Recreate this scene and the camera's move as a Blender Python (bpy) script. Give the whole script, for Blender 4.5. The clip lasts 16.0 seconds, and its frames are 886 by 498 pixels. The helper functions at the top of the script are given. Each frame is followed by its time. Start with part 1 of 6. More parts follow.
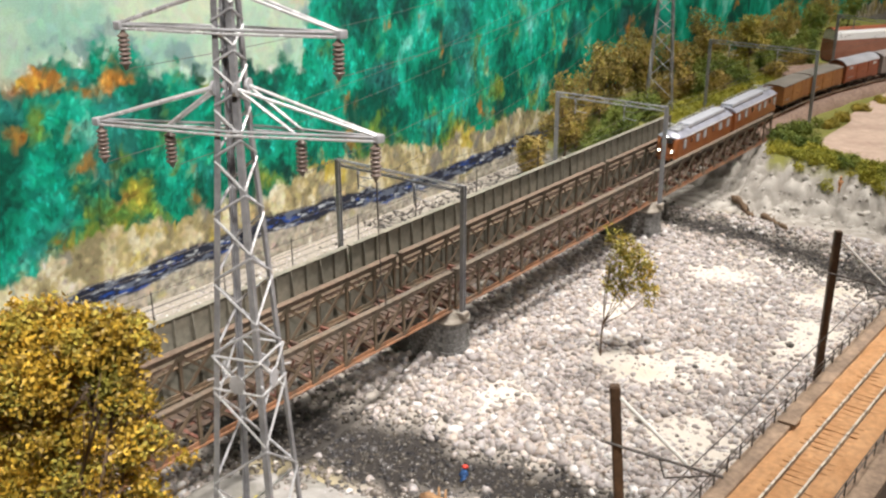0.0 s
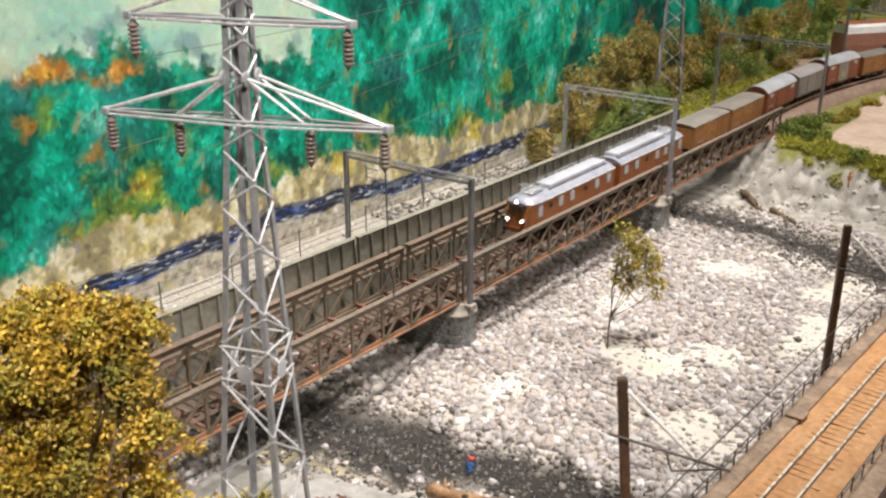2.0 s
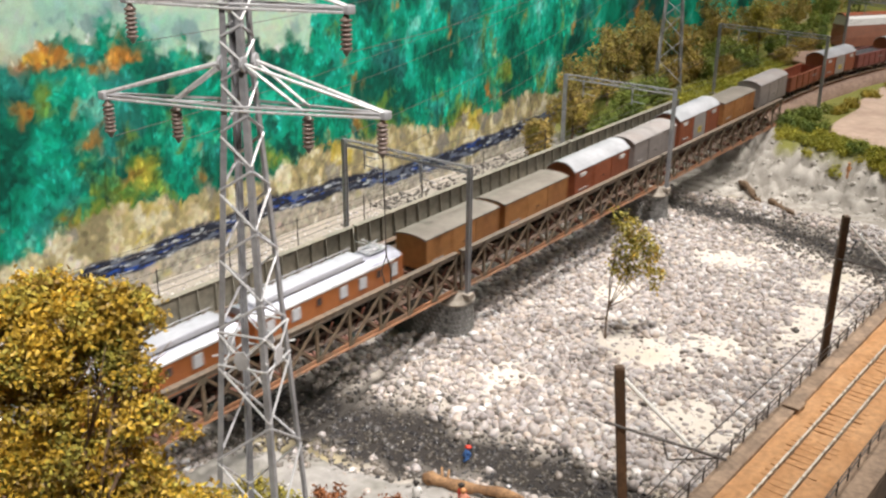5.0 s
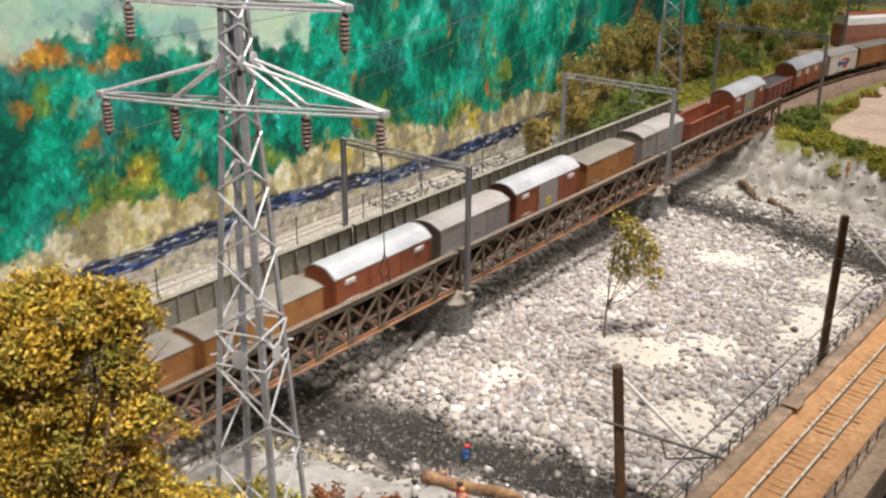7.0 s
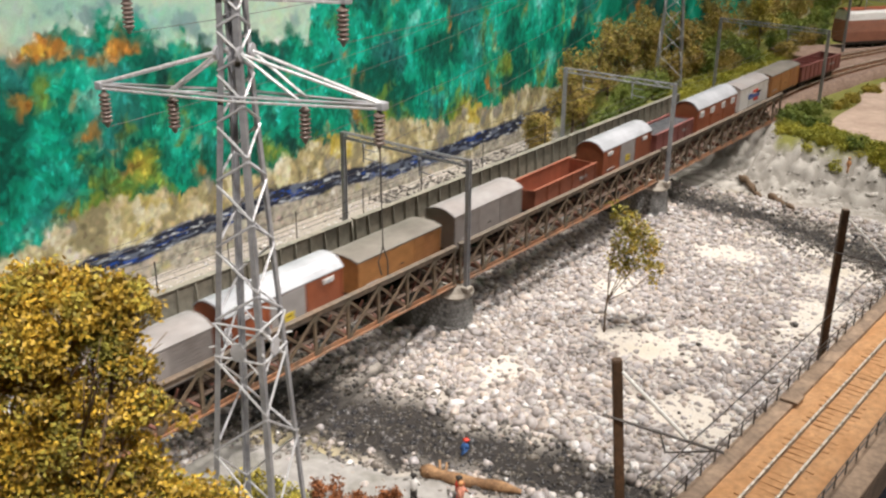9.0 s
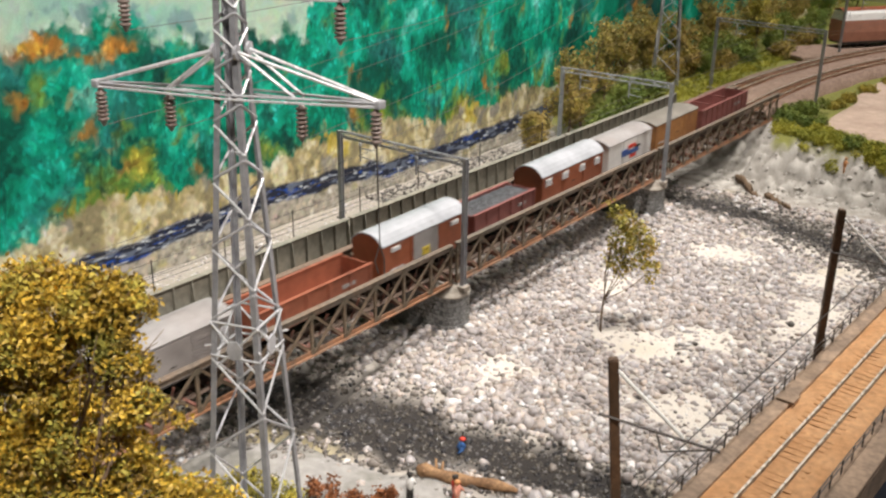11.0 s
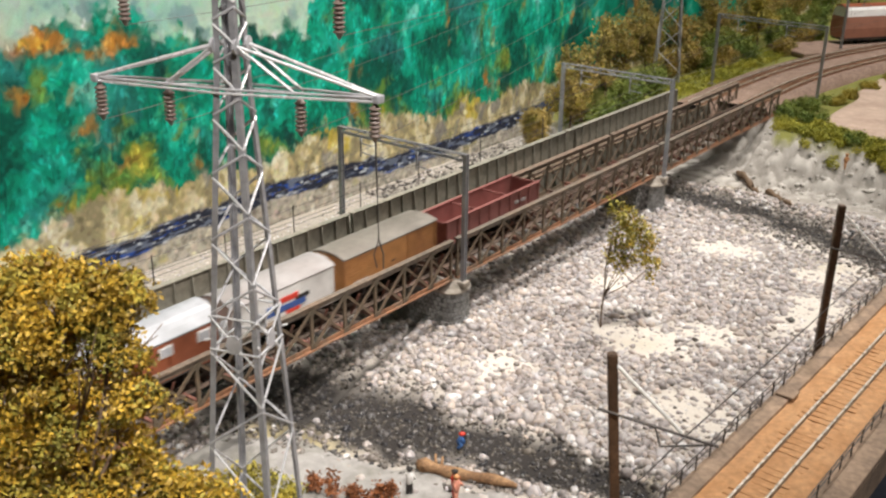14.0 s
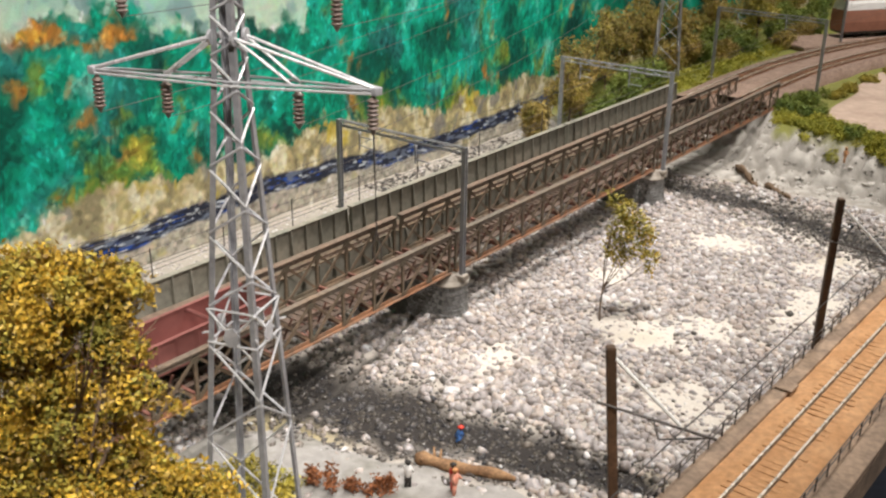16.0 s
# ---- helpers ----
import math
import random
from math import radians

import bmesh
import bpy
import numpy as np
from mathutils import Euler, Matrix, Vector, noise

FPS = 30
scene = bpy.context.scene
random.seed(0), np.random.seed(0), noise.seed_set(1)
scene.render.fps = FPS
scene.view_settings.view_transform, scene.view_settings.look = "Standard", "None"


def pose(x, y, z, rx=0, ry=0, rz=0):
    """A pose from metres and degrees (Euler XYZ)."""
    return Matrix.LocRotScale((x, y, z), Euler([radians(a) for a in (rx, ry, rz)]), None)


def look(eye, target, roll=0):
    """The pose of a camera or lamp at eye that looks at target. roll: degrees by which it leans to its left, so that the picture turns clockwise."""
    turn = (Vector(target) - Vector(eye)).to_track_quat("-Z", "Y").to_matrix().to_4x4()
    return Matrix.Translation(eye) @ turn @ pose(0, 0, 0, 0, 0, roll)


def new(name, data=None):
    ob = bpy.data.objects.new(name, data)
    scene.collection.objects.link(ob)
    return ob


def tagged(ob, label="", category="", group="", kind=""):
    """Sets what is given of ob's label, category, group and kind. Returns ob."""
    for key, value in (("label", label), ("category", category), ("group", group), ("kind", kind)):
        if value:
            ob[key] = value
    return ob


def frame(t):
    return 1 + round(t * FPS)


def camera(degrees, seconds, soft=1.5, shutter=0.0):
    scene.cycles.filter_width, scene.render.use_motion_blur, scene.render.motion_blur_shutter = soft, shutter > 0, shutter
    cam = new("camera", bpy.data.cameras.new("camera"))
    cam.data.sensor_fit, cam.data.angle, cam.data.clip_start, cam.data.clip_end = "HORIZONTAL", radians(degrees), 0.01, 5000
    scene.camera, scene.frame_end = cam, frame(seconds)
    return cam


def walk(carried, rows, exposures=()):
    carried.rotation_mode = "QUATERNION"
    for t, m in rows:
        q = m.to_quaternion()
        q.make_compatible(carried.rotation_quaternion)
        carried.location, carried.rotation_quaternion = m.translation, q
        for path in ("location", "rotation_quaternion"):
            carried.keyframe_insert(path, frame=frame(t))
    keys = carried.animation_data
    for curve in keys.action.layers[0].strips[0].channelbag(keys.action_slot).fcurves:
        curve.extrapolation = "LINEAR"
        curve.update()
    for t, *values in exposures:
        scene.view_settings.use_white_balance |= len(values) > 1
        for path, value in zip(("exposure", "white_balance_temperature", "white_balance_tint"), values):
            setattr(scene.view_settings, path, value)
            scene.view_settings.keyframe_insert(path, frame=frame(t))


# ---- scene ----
PATH = [
    (0, (-0.4592, -0.4693, 0.3482), (0.2877, 0.0974, 0.0006), -0.024),
    (0.5, (-0.4593, -0.4689, 0.3479), (0.2866, 0.0979, -0.0018), 0.089),
    (1, (-0.4591, -0.4688, 0.3476), (0.2860, 0.0980, -0.0038), 0.196),
    (1.5, (-0.4592, -0.4683, 0.3474), (0.2832, 0.1008, -0.0060), 0.161),
    (2, (-0.4595, -0.4687, 0.3476), (0.2811, 0.1020, -0.0070), 0.206),
    (2.5, (-0.4591, -0.4687, 0.3474), (0.2814, 0.1006, -0.0100), 0.301),
    (3, (-0.4591, -0.4689, 0.3469), (0.2810, 0.1004, -0.0111), 0.267),
    (3.5, (-0.4593, -0.4690, 0.3465), (0.2810, 0.0993, -0.0128), 0.325),
    (4, (-0.4591, -0.4685, 0.3460), (0.2808, 0.0994, -0.0146), 0.399),
    (6.5, (-0.4587, -0.4696, 0.3454), (0.2797, 0.0976, -0.0195), 0.569),
    (7, (-0.4585, -0.4696, 0.3455), (0.2803, 0.0978, -0.0183), 0.551),
    (7.5, (-0.4585, -0.4696, 0.3450), (0.2799, 0.0977, -0.0195), 0.579),
    (8, (-0.4583, -0.4693, 0.3446), (0.2804, 0.0968, -0.0213), 0.597),
    (8.5, (-0.4582, -0.4691, 0.3439), (0.2792, 0.0977, -0.0236), 0.587),
    (9, (-0.4576, -0.4700, 0.3437), (0.2795, 0.0970, -0.0239), 0.635),
    (11.5, (-0.4576, -0.4700, 0.3433), (0.2814, 0.0939, -0.0251), 0.836),
    (12, (-0.4574, -0.4701, 0.3430), (0.2795, 0.0959, -0.0265), 0.813),
    (12.5, (-0.4575, -0.4706, 0.3432), (0.2794, 0.0951, -0.0271), 0.862),
    (13, (-0.4575, -0.4711, 0.3432), (0.2793, 0.0943, -0.0276), 0.874),
    (13.5, (-0.4574, -0.4712, 0.3432), (0.2802, 0.0927, -0.0284), 0.888),
    (14, (-0.4575, -0.4715, 0.3429), (0.2794, 0.0932, -0.0287), 0.852),
    (14.5, (-0.4569, -0.4715, 0.3426), (0.2805, 0.0907, -0.0319), 0.898),
    (15, (-0.4572, -0.4709, 0.3426), (0.2800, 0.0916, -0.0318), 0.912),
    (15.5, (-0.4567, -0.4713, 0.3421), (0.2794, 0.0918, -0.0334), 0.902),
    (16, (-0.4567, -0.4716, 0.3421), (0.2788, 0.0912, -0.0351), 0.883),
]
cam = camera(48.15, 16.0, soft=2.4, shutter=0.6)
walk(cam, [(t, look(e, a, r)) for t, e, a, r in PATH], exposures=[(0.0, 0.32), (4.0, 0.30), (7.0, 0.16), (16.0, 0.16)])

# ---- light: exhibition hall, ceiling lamps over the layout, and one added fill spot ----
world = bpy.data.worlds.new("hall_air")
world.use_nodes = True
world.node_tree.nodes["Background"].inputs[0].default_value = (1.0, 0.95, 0.91, 1)
world.node_tree.nodes["Background"].inputs[1].default_value = 0.56
scene.world = world


def ceiling_lamp(name, eye, target, power, size, colour=(1.0, 0.945, 0.88), spot=None, blend=0.6):
    data = bpy.data.lights.new(name, "SPOT" if spot else "AREA")
    data.energy, data.color = power, colour
    if spot:
        data.spot_size, data.spot_blend, data.shadow_soft_size = radians(spot), blend, size
    else:
        data.shape, data.size = "DISK", size
    ob = new(name, data)
    ob.matrix_world = look(eye, target)
    return ob


ceiling_lamp("ceiling_lamp", (0.80, -0.42, 2.1), (0.42, -0.02, 0), 7, 0.45)
ceiling_lamp("ceiling_lamp", (0.90, -1.50, 1.9), (0.42, -0.02, 0), 21, 0.50)
ceiling_lamp("spot_lamp", (0.44, -0.10, 1.9), (0.42, -0.15, 0), 13, 0.05, spot=24, blend=1.0)
ceiling_lamp("spot_lamp", (0.16, -0.22, 2.0), (0.34, 0.314, 0.09), 200, 0.06, spot=46, blend=1.0)
# added fill behind the camera, narrow on tree and pylon; no lamp known there
ceiling_lamp("spot_lamp", (-0.75, -0.95, 1.5), (-0.235, -0.16, 0.14), 125, 0.06, spot=21, blend=0.8)
ceiling_lamp("ceiling_lamp", (1.6, 0.0, 2.3), (1.35, 0.1, 0), 38, 0.30, (1.0, 0.95, 0.90))

# ---- materials ----


def material(name, base, rough=0.6, metal=0.0, scale=60.0, vary=0.25, second=None, mix=(0.45, 0.65), bump=0.15, bump_scale=None,
             island=0.0, random=0.0, fine=6.0, spec=0.4, palette=None, milky=0.0):
    """Two-scale noise between base and second colour, a fine value grain, bump, and variation per piece."""
    m = bpy.data.materials.new(name)
    m.use_nodes = True
    nt, nd = m.node_tree, m.node_tree.nodes
    bsdf = nd["Principled BSDF"]
    link = nt.links.new
    co = nd.new("ShaderNodeTexCoord").outputs["Object"]

    def noise_at(s, detail=4.0):
        n = nd.new("ShaderNodeTexNoise")
        n.inputs["Scale"].default_value, n.inputs["Detail"].default_value = s, detail
        link(co, n.inputs["Vector"])
        return n.outputs["Fac"]

    ramp = nd.new("ShaderNodeValToRGB")
    ramp.color_ramp.elements[0].position, ramp.color_ramp.elements[1].position = mix
    ramp.color_ramp.elements[0].color = (*base, 1)
    ramp.color_ramp.elements[1].color = (*(second or base), 1)
    link(noise_at(scale), ramp.inputs[0])
    hsv = nd.new("ShaderNodeHueSaturation")
    colour = ramp.outputs[0]
    if palette:
        pal = nd.new("ShaderNodeValToRGB")
        pal.color_ramp.interpolation = "CONSTANT"
        while len(pal.color_ramp.elements) < len(palette):
            pal.color_ramp.elements.new(0.5)
        for k, c in enumerate(palette):
            pal.color_ramp.elements[k].position, pal.color_ramp.elements[k].color = k / len(palette), (*c, 1)
        link(nd.new("ShaderNodeNewGeometry").outputs["Random Per Island"], pal.inputs[0])
        mixer = nd.new("ShaderNodeMix")
        mixer.data_type = "RGBA"
        mixer.inputs[0].default_value = 0.65
        link(colour, mixer.inputs[6]), link(pal.outputs[0], mixer.inputs[7])
        colour = mixer.outputs[2]
    link(colour, hsv.inputs["Color"])
    val = nd.new("ShaderNodeMapRange")
    val.inputs[1].default_value, val.inputs[2].default_value = 0.25, 0.75
    val.inputs[3].default_value, val.inputs[4].default_value = 1 - vary, 1 + vary
    link(noise_at(scale * fine, 6.0), val.inputs[0])
    out = val.outputs[0]
    for amount, node, socket in ((island, "ShaderNodeNewGeometry", "Random Per Island"), (random, "ShaderNodeObjectInfo", "Random")):
        if amount:
            r = nd.new("ShaderNodeMapRange")
            r.inputs[3].default_value, r.inputs[4].default_value = 1 - amount, 1 + amount
            link(nd.new(node).outputs[socket], r.inputs[0])
            mul = nd.new("ShaderNodeMath")
            mul.operation = "MULTIPLY"
            link(out, mul.inputs[0]), link(r.outputs[0], mul.inputs[1])
            out = mul.outputs[0]
    link(out, hsv.inputs["Value"])
    link(hsv.outputs[0], bsdf.inputs["Base Color"])
    rr = nd.new("ShaderNodeMapRange")
    rr.inputs[3].default_value, rr.inputs[4].default_value = max(0.02, rough - 0.12), min(1, rough + 0.12)
    link(noise_at(scale * 2.3), rr.inputs[0])
    link(rr.outputs[0], bsdf.inputs["Roughness"])
    bsdf.inputs["Metallic"].default_value = metal
    bsdf.inputs["Specular IOR Level"].default_value = spec
    if milky:
        bsdf.inputs["Subsurface Weight"].default_value = milky
        bsdf.inputs["Subsurface Radius"].default_value = (1.0, 0.85, 0.7)
        bsdf.inputs["Subsurface Scale"].default_value = 0.0025
    if bump:
        b = nd.new("ShaderNodeBump")
        b.inputs["Strength"].default_value, b.inputs["Distance"].default_value = bump, 0.001
        link(noise_at(bump_scale or scale * 8, 5.0), b.inputs["Height"])
        link(b.outputs[0], bsdf.inputs["Normal"])
    return m


def glow(name, colour, strength):
    m = bpy.data.materials.new(name)
    m.use_nodes = True
    b = m.node_tree.nodes["Principled BSDF"]
    b.inputs["Emission Color"].default_value = (*colour, 1)
    b.inputs["Emission Strength"].default_value = strength
    b.inputs["Base Color"].default_value = (*colour, 1)
    return m


def painted(name, attribute, rough=0.75, bump=0.3, bump_scale=900):
    """Paint whose pigment is stored on the mesh."""
    m = bpy.data.materials.new(name)
    m.use_nodes = True
    nd, link = m.node_tree.nodes, m.node_tree.links.new
    a = nd.new("ShaderNodeAttribute")
    a.attribute_name = attribute
    n = nd.new("ShaderNodeTexNoise")
    n.inputs["Scale"].default_value, n.inputs["Detail"].default_value = bump_scale, 5
    link(nd.new("ShaderNodeTexCoord").outputs["Object"], n.inputs["Vector"])
    hsv = nd.new("ShaderNodeHueSaturation")
    r = nd.new("ShaderNodeMapRange")
    r.inputs[3].default_value, r.inputs[4].default_value = 0.82, 1.18
    link(n.outputs["Fac"], r.inputs[0]), link(r.outputs[0], hsv.inputs["Value"])
    link(a.outputs["Color"], hsv.inputs["Color"])
    bsdf = nd["Principled BSDF"]
    link(hsv.outputs[0], bsdf.inputs["Base Color"])
    bsdf.inputs["Roughness"].default_value = rough
    bsdf.inputs["Specular IOR Level"].default_value = 0.25
    b = nd.new("ShaderNodeBump")
    b.inputs["Strength"].default_value, b.inputs["Distance"].default_value = bump, 0.001
    link(n.outputs["Fac"], b.inputs["Height"]), link(b.outputs[0], bsdf.inputs["Normal"])
    return m


